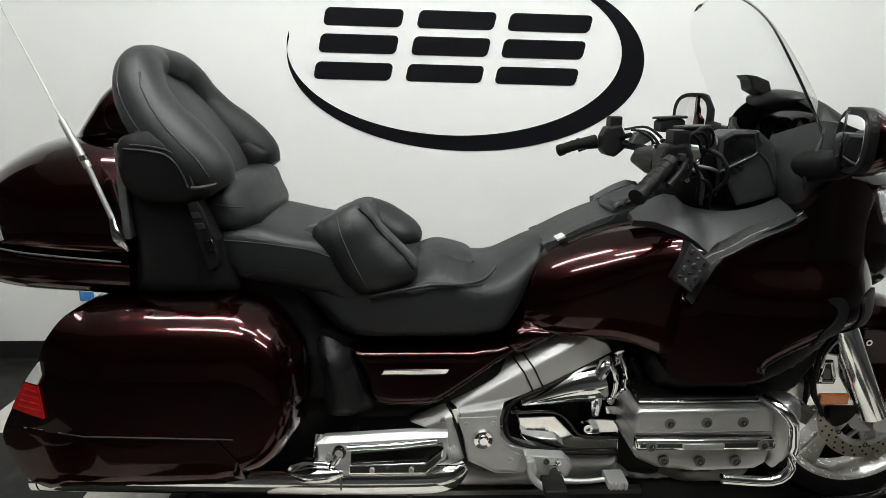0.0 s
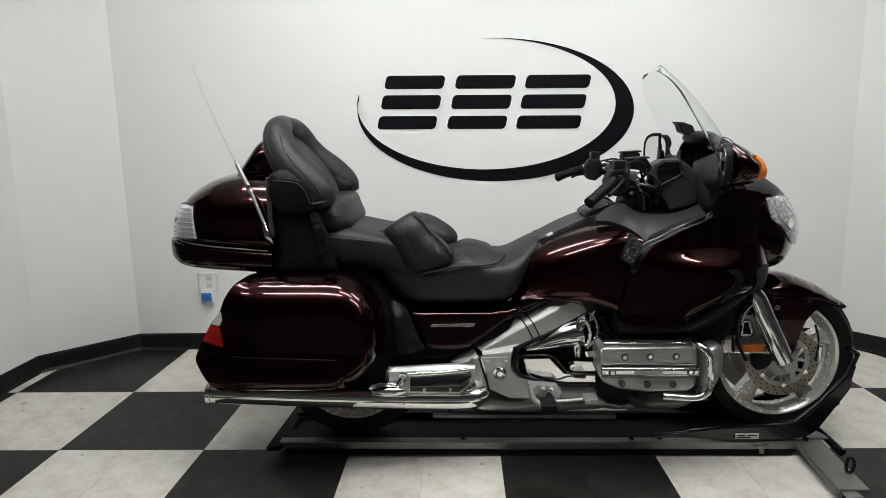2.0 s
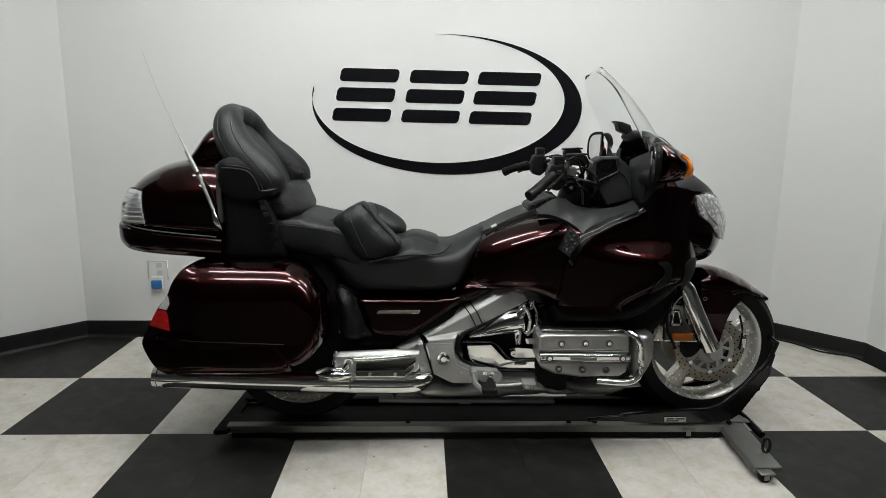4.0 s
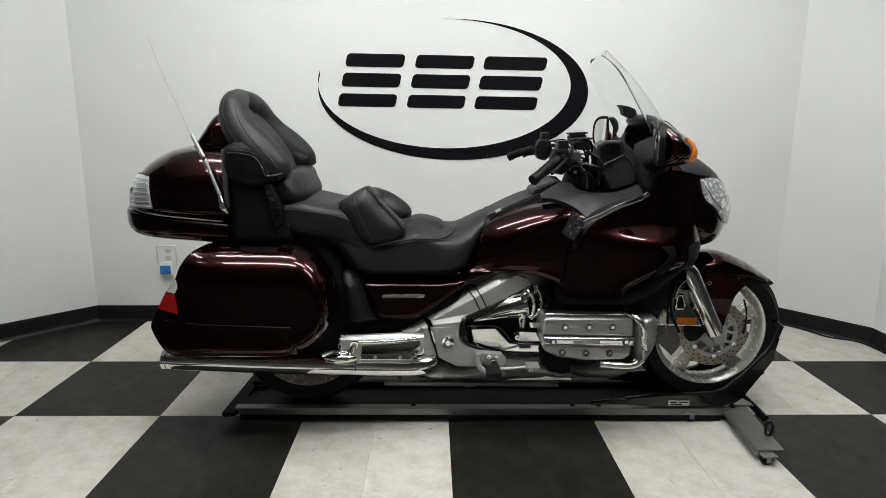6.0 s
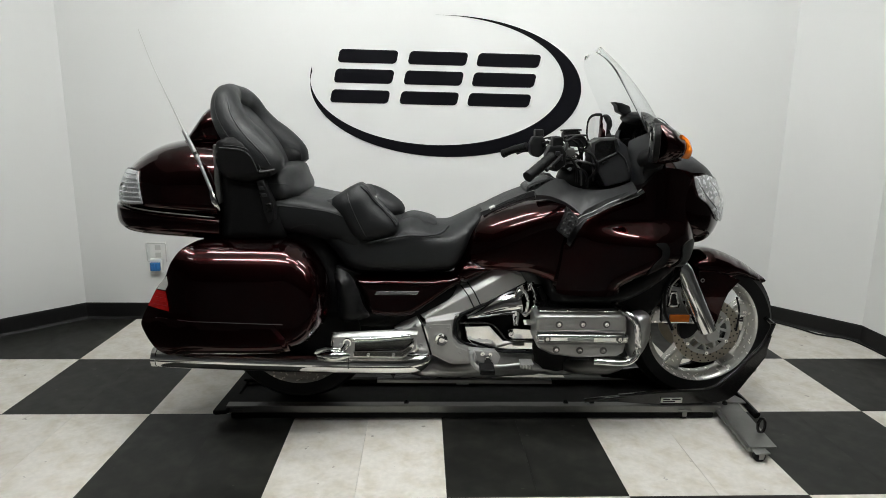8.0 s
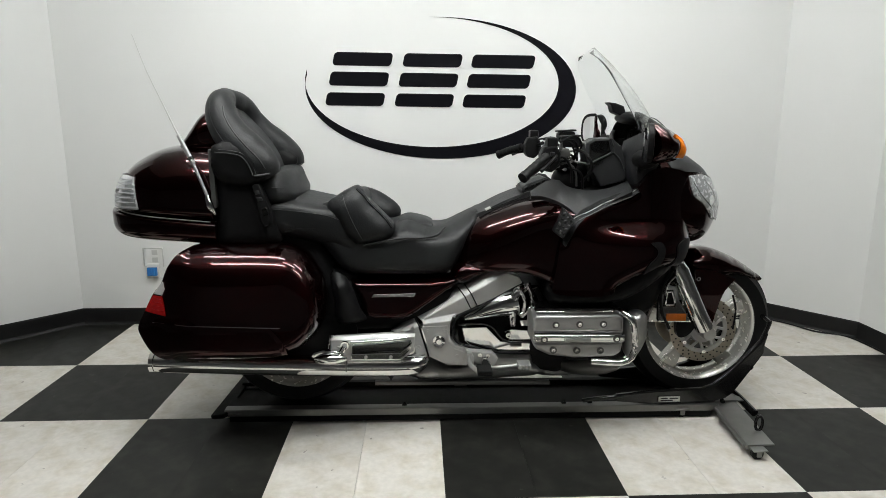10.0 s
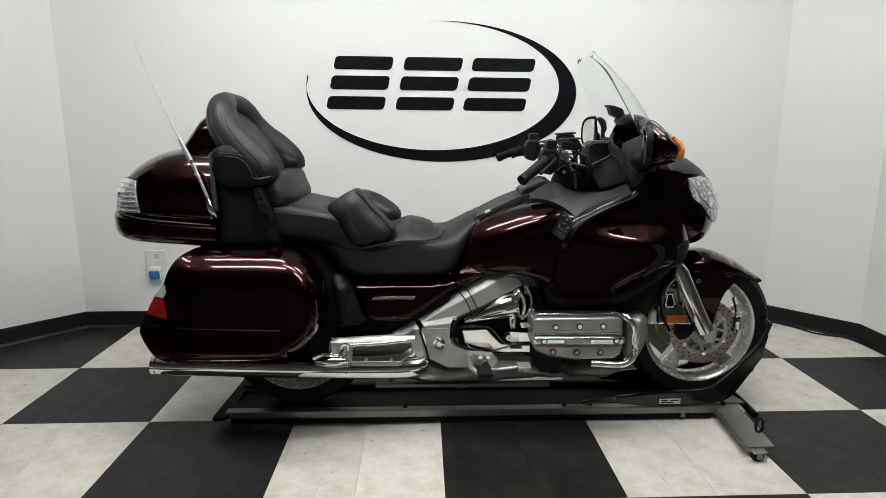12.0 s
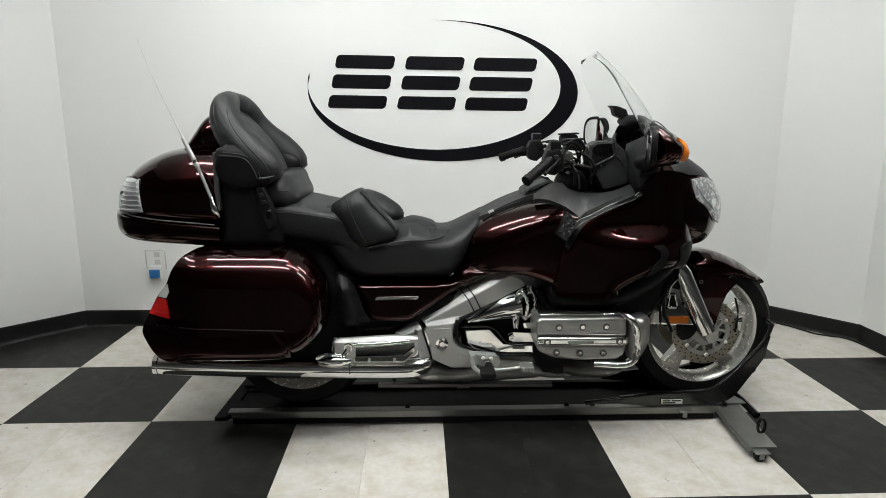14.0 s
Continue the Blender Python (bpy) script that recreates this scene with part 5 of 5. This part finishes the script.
rock_a, rock_b = pair("cylinder_head_cover", joined(prism(pts("1.534,0.440 1.536,0.500 1.550,0.508 1.860,0.513 1.876,0.504 1.880,0.440"), -0.236, -0.09, 0.012, 3),
                                                    prism(pts("1.534,0.405 1.882,0.405 1.876,0.362 1.850,0.346 1.70,0.340 1.60,0.352 1.548,0.376"), -0.232, -0.09, 0.012, 3),
                                                    box(1.54, 1.878, -0.225, -0.09, 0.40, 0.445, 0.004)), M_ALU, bike)
part("cover_strip", box(1.537, 1.884, -0.250, -0.222, 0.407, 0.438, 0.010, 3), M_CHROME, rock_a, "chrome strip across the cover")
part("badge", box(1.652, 1.752, -0.256, -0.250, 0.414, 0.429, 0.003), M_ALU, rock_a, "small grey bar-shaped badge")
for bx, bz in ((1.62, 0.474), (1.71, 0.476), (1.80, 0.477), (1.615, 0.374), (1.705, 0.372), (1.795, 0.372), (1.575, 0.422), (1.85, 0.424)):
    by = -0.2365 if bz > 0.43 or bz < 0.4 else -0.251
    # darker disc under each bolt, its colour standing in for a shaded recess
    part("recess_disc", lathe([(0.003, -0.001), (0.0135, -0.001), (0.0135, 0.003)], bx, by, bz, 20), M_DKALU, rock_a)
    part("bolt", bolt(bx, by, bz, 0.0072, 0.005), M_CHROME, rock_a)
pair("cover_groove", tube([(1.54, -0.232, 0.448), (1.70, -0.236, 0.450), (1.87, -0.232, 0.452)], 0.004, 8), M_DKALU, bike)
pair("top_rail", box(1.546, 1.85, -0.205, -0.10, 0.513, 0.532, 0.006), M_GLOSSK, bike)
pair("rail_edge", tube([(1.55, -0.206, 0.516), (1.70, -0.207, 0.517), (1.85, -0.206, 0.518)], 0.003, 8), M_CHROME, bike)
pair("crash_bar", tube([(1.840, -0.16, 0.535), (1.869, -0.24, 0.526), (1.893, -0.27, 0.508), (1.907, -0.27, 0.469), (1.914, -0.27, 0.402), (1.906, -0.27, 0.358), (1.873, -0.265, 0.336), (1.755, -0.255, 0.337)], 0.0125, 14), M_CHROME, bike)
pair("radiator_cowl", inflate(pts("1.921,0.475 1.957,0.496 1.992,0.489 2.002,0.440 1.999,0.387 1.982,0.342 1.947,0.298 1.921,0.336"), -0.13, 0.05, 0.03, 0.02), M_ALU, bike)
pair("engine_foot", box(1.68, 1.76, -0.20, -0.12, 0.318, 0.345, 0.006), M_PLAST, bike)

# frame arm and its covers
arm_a, arm_b = pair("frame_arm", facets("1.088,-0.075,0.465 1.270,-0.075,0.580 1.393,-0.075,0.648 1.114,-0.108,0.450 1.289,-0.108,0.549 1.449,-0.106,0.643 1.237,-0.112,0.466 1.303,-0.112,0.496 1.356,-0.110,0.520 1.511,-0.100,0.601 1.497,-0.098,0.625 1.122,-0.124,0.441 1.232,-0.124,0.454 1.226,-0.124,0.422 1.229,-0.124,0.380 1.253,-0.124,0.352 1.332,-0.122,0.327 1.298,-0.118,0.265 1.222,-0.120,0.267 1.145,-0.122,0.306", "0,1,4,3 1,2,5,4 3,4,7 4,5,10,9,8,7 3,7,6,12,11 11,12,13,14,15,16,17,18,19"), M_SATIN, bike)
foot_a, foot_b = pair("frame_foot", facets("0.994,-0.090,0.401 1.083,-0.078,0.464 1.105,-0.120,0.431 1.143,-0.118,0.309 1.096,-0.118,0.305 1.078,-0.118,0.380 1.034,-0.118,0.399", "0,1,2,6 6,2,3,4,5"), M_SATIN, bike)
part("joint_band", tube([(1.258, -0.076, 0.578), (1.285, -0.111, 0.548), (1.312, -0.115, 0.494)], 0.0022, 6, smooth=False), M_PLAST, arm_a)
part("joint_band", tube([(1.283, -0.076, 0.591), (1.309, -0.111, 0.561), (1.336, -0.114, 0.507)], 0.0022, 6, smooth=False), M_PLAST, arm_a)
part("joint_gap", tube([(1.083, -0.076, 0.468), (1.109, -0.121, 0.422), (1.145, -0.121, 0.306)], 0.004, 6, smooth=False), M_PLAST, arm_a)
# shade of the recess beside the frame arm, put in as a black bar
part("recess_line", tube([(1.516, -0.095, 0.600), (1.356, -0.108, 0.512), (1.303, -0.110, 0.488), (1.259, -0.112, 0.466), (1.242, -0.114, 0.435), (1.245, -0.114, 0.381), (1.265, -0.114, 0.358), (1.338, -0.112, 0.333), (1.426, -0.100, 0.314), (1.553, -0.100, 0.312)], 0.0055, 8), M_PLAST, arm_a)
for fx, fz in ((1.081, 0.420), (1.105, 0.343)):
    part("bolt", bolt(fx, -0.119, fz, 0.008, 0.005), M_ALU, foot_a)
pivot = part("pivot_plate", prism(pts("1.116,0.430 1.219,0.434 1.218,0.376 1.247,0.339 1.287,0.324 1.275,0.278 1.221,0.281 1.152,0.321"), -0.1265, -0.11, 0.002), M_SATIN, arm_a, "grey pivot plate with a round boss")
part("pivot_boss", lathe([(0.010, -0.016), (0.014, -0.008), (0.024, -0.010), (0.028, 0.0), (0.028, 0.006)], 1.184, -0.126, 0.372, 32), M_CHROME, pivot)
for bx, bz in ((1.140, 0.414), (1.208, 0.416), (1.258, 0.311)):
    part("bolt", bolt(bx, -0.1265, bz, 0.006, 0.004), M_SATIN, pivot)
pair("engine_case", inflate(pts("1.048,0.174 1.10,0.23 1.147,0.268 1.228,0.24 1.344,0.272 1.414,0.285 1.566,0.290 1.608,0.25 1.664,0.225 1.780,0.24 1.80,0.19 1.70,0.165 1.606,0.170 1.536,0.160 1.159,0.150"), 0.02, 0.075, 0.06, 0.0), M_ALU, bike)
pair("lower_cover", inflate(pts("1.80,0.185 1.70,0.20 1.69,0.25 1.80,0.30 1.93,0.28 1.97,0.24 1.90,0.19"), -0.02, 0.07, 0.05, 0.0), M_DKALU, bike)
def leaned(bm, z0=0.36, slope=0.04):
    """Leans a flat cover out at its top."""
    for v in bm.verts:
        v.co.y -= slope * (v.co.z - z0)
    return bm


pair("chrome_side_cover", leaned(prism(pts("1.278,0.415 1.375,0.419 1.403,0.388 1.433,0.357 1.552,0.349 1.553,0.316 1.377,0.320 1.320,0.330 1.288,0.361"), -0.092, -0.03, 0.003, 2)), M_CHROME, bike, "polished chrome engine side cover")
pair("chrome_end_cover", leaned(prism(pts("1.449,0.396 1.476,0.405 1.552,0.400 1.553,0.360 1.469,0.358"), -0.082, -0.03, 0.003, 2)), M_CHROME, bike)
# black bar drawn for the dark gap above the side cover
pair("cover_gap_line", tube([(1.262, -0.090, 0.427), (1.374, -0.090, 0.428), (1.406, -0.090, 0.409), (1.439, -0.090, 0.367), (1.467, -0.090, 0.354), (1.552, -0.090, 0.354)], 0.005, 8), M_GLOSSK, bike)
pair("cover_screw", bolt(1.463, -0.095, 0.387, 0.012, 0.012), M_CHROME, bike)
pair("hose_cover", leaned(prism(pts("1.507,0.446 1.548,0.448 1.549,0.420 1.513,0.422"), -0.09, -0.04, 0.003, 2)), M_CHROME, bike)
pair("skid_edge", box(0.927, 1.650, -0.045, -0.02, 0.150, 0.165, 0.002), M_DKALU, bike)
pair("case_rib", inflate(pts("1.410,0.289 1.560,0.287 1.562,0.234 1.470,0.211 1.407,0.224"), -0.03, 0.04, 0.02, 0.02), M_ALU, bike)
pair("chrome_tri_cover", tube([(1.288, -0.085, 0.448), (1.345, -0.088, 0.473), (1.405, -0.088, 0.497), (1.452, -0.088, 0.512), (1.488, -0.084, 0.520)], [0.006, 0.024, 0.042, 0.054, 0.056], 28), M_CHROME, bike, "polished chrome cone-shaped engine cover")
pair("cover_edge", tube([(1.29, -0.09, 0.452), (1.38, -0.09, 0.508), (1.50, -0.09, 0.585)], 0.009, 10), M_CHROME, bike)
pair("coolant_pipe", tube([(1.53, -0.09, 0.578), (1.49, -0.115, 0.57), (1.475, -0.12, 0.53), (1.474, -0.115, 0.47), (1.478, -0.10, 0.43)], [0.016, 0.019, 0.017, 0.016, 0.013], 14), M_CHROME, bike)
pair("hose", tube([(1.53, -0.10, 0.60), (1.548, -0.11, 0.55), (1.545, -0.10, 0.50), (1.52, -0.09, 0.47)], 0.012, 10), M_CHROME, bike)

for line, r, m in (([(1.491, -0.125, 0.594), (1.516, -0.130, 0.545), (1.510, -0.120, 0.469)], 0.008, M_CHROME), ([(1.528, -0.115, 0.595), (1.547, -0.118, 0.551), (1.545, -0.110, 0.489)], 0.006, M_CHROME), ([(1.463, -0.120, 0.543), (1.477, -0.125, 0.494), (1.477, -0.120, 0.437)], 0.007, M_CHROME), ([(1.563, -0.100, 0.582), (1.589, -0.105, 0.524), (1.579, -0.100, 0.458)], 0.010, M_RUBBER)):
    pair("engine_pipe", tube(line, r, 12), m, bike)
for bx, by, bz in ((1.493, -0.130, 0.581), (1.475, -0.130, 0.527), (1.540, -0.120, 0.503), (1.507, -0.130, 0.481)):
    pair("pipe_nut", ball(bx, by, bz, 0.011, 0.008, 0.009, 12, 8), M_CHROME, bike)
for line, r, m in (([(2.123, -0.060, 0.640), (2.082, -0.070, 0.579), (2.089, -0.060, 0.482), (2.133, -0.050, 0.395)], 0.006, M_RUBBER), ([(2.149, -0.050, 0.628), (2.108, -0.060, 0.588), (2.098, -0.060, 0.541)], 0.005, M_CHROME), ([(2.410, 0.000, 0.524), (2.423, -0.010, 0.465), (2.420, -0.010, 0.379)], 0.004, M_RUBBER)):
    pair("brake_hose", tube(line, r, 10), m, bike)

# foot controls
pair("foot_bracket", prism(pts("1.288,0.340 1.394,0.332 1.417,0.308 1.405,0.278 1.351,0.278 1.312,0.300"), -0.155, -0.115, 0.006), M_SATIN, bike)
pair("foot_peg", box(1.330, 1.388, -0.235, -0.16, 0.268, 0.290, 0.006, 3), M_RUBBER, bike)
pair("pedal_link", prism(pts("1.292,0.336 1.312,0.338 1.322,0.312 1.318,0.288 1.300,0.290 1.296,0.312"), -0.175, -0.150, 0.004), M_SATIN, bike)
pair("pedal_stop", prism(pts("1.352,0.318 1.368,0.322 1.392,0.288 1.378,0.276 1.350,0.286"), -0.172, -0.152, 0.004), M_CHROME, bike)
pair("peg_arm", tube([(1.300, -0.17, 0.330), (1.305, -0.18, 0.295), (1.335, -0.19, 0.272)], 0.009, 10), M_SATIN, bike)
pair("pedal", tube([(1.36, -0.16, 0.272), (1.43, -0.19, 0.288), (1.50, -0.20, 0.302)], [0.008, 0.007, 0.006], 10), M_SATIN, bike)
for pad in pair("pedal_pad", box(1.485, 1.535, -0.235, -0.175, 0.294, 0.313, 0.004), M_SATIN, bike):
    sy = -0.2365 if pad.name == "pedal_pad" else 2 * YC + 0.2365
    for k in range(4):
        part("pad_rib", box(1.489 + 0.0115 * k, 1.495 + 0.0115 * k, sy - 0.003, sy + 0.003, 0.295, 0.312, 0.001, 1), M_ALU, pad)
for bx, bz in ((1.345, 0.325), (1.375, 0.322), (1.302, 0.318)):
    part("bolt", bolt(bx, -0.155, bz, 0.008, 0.006), M_CHROME, bike)

# exhaust
for ex in pair("exhaust_pipe", joined(tube([(0.086, -0.16, 0.303), (0.12, -0.16, 0.300), (0.60, -0.16, 0.287), (1.02, -0.16, 0.283), (1.10, -0.155, 0.290), (1.135, -0.14, 0.305)], [0.036, 0.039, 0.040, 0.040, 0.037, 0.02], 28)), M_CHROME, bike):
    s = -1 if ex.name == "exhaust_pipe" else 1
    fix = (lambda bm: bm) if s < 0 else flip
    part("tip_ring", fix(tube([(0.084, -0.16, 0.303), (0.100, -0.16, 0.3025)], 0.0405, 28, smooth=False)), M_CHROME, ex)
    part("seam_band", fix(tube([(0.826, -0.16, 0.2845), (0.831, -0.16, 0.2845)], 0.0412, 28, smooth=False)), M_DKALU, ex)
    part("drain_lug", fix(prism(pts("0.985,0.245 1.01,0.245 0.998,0.222"), -0.17, -0.155, 0.002)), M_BLKMET, ex)
guard_a, guard_b = pair("heat_shield", facets("0.767,-0.185,0.397 0.787,-0.175,0.409 1.000,-0.175,0.421 1.091,-0.165,0.414 0.773,-0.195,0.399 1.090,-0.185,0.411 1.086,-0.195,0.357 1.032,-0.198,0.316 0.775,-0.198,0.319", "0,1,2,3,5,4 4,5,6,7,8", 0.015), M_SATIN, bike)
part("black_inset", prism(pts("0.853,0.378 0.942,0.386 1.077,0.400 1.067,0.383 1.035,0.361 0.852,0.351"), -0.2045, -0.19, 0.002), M_GLOSSK, guard_a)
part("shield_strip", tube([(0.845, -0.205, 0.394), (0.95, -0.208, 0.401), (1.062, -0.205, 0.411)], 0.0075, 10), M_CHROME, guard_a, "chrome strip over the black inset")
for qx, qz in ((0.800, 0.372), (0.905, 0.338), (1.000, 0.338)):
    part("screw", bolt(qx, -0.2125 if qz < 0.35 else -0.2005, qz, 0.006, 0.004), M_SATIN, guard_a)
part("inset_edge", prism(pts("0.848,0.351 1.035,0.356 1.071,0.387 1.079,0.396 1.075,0.369 1.037,0.327 0.848,0.327"), -0.212, -0.19, 0.004), M_CHROME, guard_a)
pair("passenger_peg", joined(tube([(0.715, -0.225, 0.338), (0.75, -0.235, 0.340), (0.80, -0.235, 0.341), (0.835, -0.225, 0.340)], [0.006, 0.018, 0.018, 0.008], 14)), M_CHROME, bike)
pair("peg_clamp", prism(pts("0.700,0.345 0.712,0.362 0.745,0.372 0.800,0.366 0.812,0.350 0.790,0.332 0.730,0.326"), -0.226, -0.196, 0.008, 2), M_CHROME, bike)
pair("peg_lug", tube([(0.806, -0.216, 0.352), (0.818, -0.219, 0.366), (0.826, -0.218, 0.384)], [0.010, 0.012, 0.010], 10), M_CHROME, bike)
pair("peg_ring", lathe([(0.010, -0.006), (0.016, -0.006), (0.018, 0.0), (0.016, 0.008), (0.010, 0.008)], 0.826, -0.212, 0.386, 24, closed=True), M_CHROME, bike)
pair("peg_post", tube([(0.765, -0.17, 0.35), (0.768, -0.17, 0.385), (0.772, -0.165, 0.412)], 0.009, 10), M_CHROME, bike)

# ---- the dolly ----
dolly = thing("motorcycle_dolly", 1.35, 0.1, 0.0, "low steel motorcycle dolly with black tray and wheel chock on casters", "dolly")
dolly.matrix_basis = pose(0.021, 0, 0.0055, 0, 0.2, 0) @ dolly.matrix_basis
part("side_rail", box(0.315, 2.37, -0.062, -0.020, 0.030, 0.060, 0.004), M_STEEL, dolly)
part("rail_strip", box(0.335, 2.34, -0.0635, -0.052, 0.007, 0.0302, 0.002, 1), M_TRAY, dolly, "black strip under the rail")
part("rail_lip", box(0.315, 2.37, -0.020, 0.065, 0.050, 0.054, 0.001, 1), M_TRAY, dolly, "dusty grey-black deck strip")
part("side_rail", box(0.315, 2.37, 0.205, 0.235, 0.030, 0.060, 0.004), M_TRAY, dolly)
part("tray", box(0.300, 2.40, 0.066, 0.204, 0.020, 0.038, 0.003), M_TRAY, dolly)
end_bar = prism([(0.268, -0.085), (0.282, -0.092), (0.322, -0.085), (0.330, -0.070), (0.334, 0.335), (0.322, 0.348), (0.298, 0.348), (0.290, 0.335)], 0.034, 0.052, 0.006, 2)
for v in end_bar.verts:
    v.co = (v.co.x, v.co.z, v.co.y)
bmesh.ops.reverse_faces(end_bar, faces=end_bar.faces[:])
part("end_bar", end_bar, M_TRAY, dolly, "flat black end bar")
arm = part("outrigger", prism([(2.362, -0.02), (2.327, -0.383), (2.429, -0.383), (2.467, 0.013)], 0, 1, 0), M_STEEL, dolly)
for v in arm.data.vertices:
    x, k, z = v.co
    v.co = (x, z, 0.046 if k < 0.5 else 0.052)
part("outrigger_lip", tube([(2.362, -0.03, 0.040), (2.329, -0.381, 0.040)], 0.010, 8, smooth=False), M_STEEL, dolly)
part("cross_plate", box(2.345, 2.50, -0.02, 0.24, 0.050, 0.056, 0.002, 1), M_STEEL, dolly)


def caster(x, y):
    c = part("caster", box(x - 0.028, x + 0.028, y - 0.028, y + 0.028, 0.040, 0.046, 0.002, 1), M_STEEL, dolly)
    part("caster_wheel", lathe([(0.006, -0.011), (0.018, -0.011), (0.022, -0.008), (0.022, 0.008), (0.018, 0.011), (0.006, 0.011)], x, y, 0.022, 24), M_RUBBER, c)
    part("caster_fork", box(x - 0.008, x + 0.012, y - 0.018, y - 0.013, 0.014, 0.042, 0.002, 1), M_STEEL, c)


for cx, cy in ((2.215, -0.050), (2.360, -0.392), (2.44, 0.20), (0.36, -0.04), (0.36, 0.22), (1.3, 0.215)):
    caster(cx, cy)
ring = [(2.425 + 0.014 * math.cos(k * math.tau / 14), -0.275, 0.082 + 0.030 * math.sin(k * math.tau / 14)) for k in range(15)]
part("handle_loop", tube(ring, 0.006, 8, smooth=False), M_BLKMET, dolly)
CHOCK = pts("1.936,0.126 2.108,0.142 2.298,0.146 2.361,0.158 2.410,0.200 2.469,0.266 2.525,0.328 2.540,0.372 2.556,0.368 2.545,0.315 2.544,0.282 2.525,0.250 2.492,0.199 2.430,0.107 2.400,0.088 2.352,0.080 2.112,0.080 1.936,0.095")
CHOCK = [(x, z - 0.022 * max(0.0, min(1.0, (2.45 - x) / 0.2))) for x, z in CHOCK]
for ya, yb in ((-0.055, -0.035), (0.205, 0.225)):
    cheek = part("chock_plate", prism(CHOCK, ya, yb, 0.006, 2), M_BLKMET, dolly)
    part("plate_rim", tube([(2.35, (ya + yb) / 2, 0.140), (2.42, (ya + yb) / 2, 0.205), (2.48, (ya + yb) / 2, 0.272), (2.528, (ya + yb) / 2, 0.330), (2.552, (ya + yb) / 2, 0.385), (2.560, (ya + yb) / 2, 0.412)], 0.0085, 10), M_BLKMET, cheek)
part("chock_bar", tube([(2.560, -0.045, 0.412), (2.566, 0.085, 0.420), (2.560, 0.215, 0.412)], 0.010, 10), M_BLKMET, dolly)
part("chock_bar", tube([(2.500, -0.045, 0.215), (2.500, 0.215, 0.215)], 0.012, 10, smooth=False), M_BLKMET, dolly)
part("sticker", box(2.112, 2.203, -0.0625, -0.0585, 0.074, 0.096, 0.001, 1), M_LABEL, dolly, "small grey warning sticker")
for k, (qa, qb) in enumerate(((2.120, 2.150), (2.158, 2.195), (2.120, 2.172))):
    part("sticker_bar", box(qa, qb, -0.0632, -0.0624, 0.087 - 0.009 * (k // 2), 0.092 - 0.009 * (k // 2), 0), M_PLAST, dolly)
part("lock_lever", tube([(1.795, -0.045, 0.076), (1.90, -0.05, 0.090), (2.06, -0.04, 0.098)], 0.009, 10), M_BLKMET, dolly)
for bx in (1.05, 1.72, 1.83, 2.29, 2.40):
    part("bolt", lathe([(0.004, -0.010), (0.009, -0.010), (0.011, 0.0)], bx, -0.03, 0.060, 12), M_BLKMET, dolly)
part("strut_bar", tube([(2.47, 0.22, 0.06), (2.50, 0.05, 0.05), (2.525, -0.07, 0.02)], 0.016, 10), M_BLKMET, dolly)

# ---- the cable on the floor ----
cord = thing("power_cord", 3.1, 1.1, 0.0, "thin black cord lying along the wall on the floor", "cord")
part("cord", tube([(2.62, 1.24, 0.006), (3.0, 1.235, 0.006), (3.31, 1.205, 0.006), (3.36, 1.165, 0.006), (3.41, 1.090, 0.006), (3.46, 0.985, 0.006), (3.52, 0.940, 0.006), (3.585, 0.905, 0.006), (3.615, 0.80, 0.006), (3.62, 0.45, 0.006)], 0.005, 6), M_PLAST, cord)

# ---- the floor ----
# unseen floor past the tiles, kept dark for the paint to reflect
tagged(part("floor_unseen", box(SX0, SX1, Y_BACK, -3 * T - 0.002, -0.004, 0.0, 0), M_UNSEEN_FLOOR, smooth=False), "unseen dark floor added beyond the tiles", "floor", kind="structure")
floor = tagged(part("floor", box(SX0 - 0.1, SX1 + 0.1, Y_BACK - 0.1, WALL_Y + 0.1, -0.08, -0.004, 0), M_GROUT, smooth=False),
               "black and white chequered vinyl tile floor", "floor", kind="structure")


def tile_mesh(name, material, gap, depth=T):
    half, hy = T / 4 - gap, depth / 2 - gap
    bm = bmesh.new()
    low = [bm.verts.new((sx * half, sy * hy, -0.004)) for sx, sy in ((-1, -1), (1, -1), (1, 1), (-1, 1))]
    mid = [bm.verts.new((sx * half, sy * hy, -0.0006)) for sx, sy in ((-1, -1), (1, -1), (1, 1), (-1, 1))]
    top = [bm.verts.new((sx * (half - gap), sy * (hy - gap), 0.0)) for sx, sy in ((-1, -1), (1, -1), (1, 1), (-1, 1))]
    for a, b in ((low, mid), (mid, top)):
        for i in range(4):
            bm.faces.new((a[i], a[(i + 1) % 4], b[(i + 1) % 4], b[i]))
    bm.faces.new(top)
    me = bpy.data.meshes.new(name)
    bm.to_mesh(me)
    bm.free()
    me.materials.append(material)
    return me


CUT = 0.08          # the strip left between the last full row and the wall
TILES = {(kind, row): tile_mesh(name, m, gap, row) for kind, name, m, gap in ((1, "white_tile", M_TILE_W, 0.0004), (0, "black_tile", M_TILE_K, 0.0001)) for row in (T, CUT)}
for i in range(-5, 13):
    for j in range(-3, 3):
        white = (math.floor(i / 2) + min(j, 1)) % 2 == 0  # the strip cut to the wall repeats the row before it
        deep = T if j < 2 else CUT
        t = new("tile", TILES[int(white), deep])
        t.parent = floor
        t.matrix_basis = pose((i + 0.5) * T / 2, j * T + deep / 2, 0, 0, 0, 180 * ((i * 7 + j * 3) % 2))
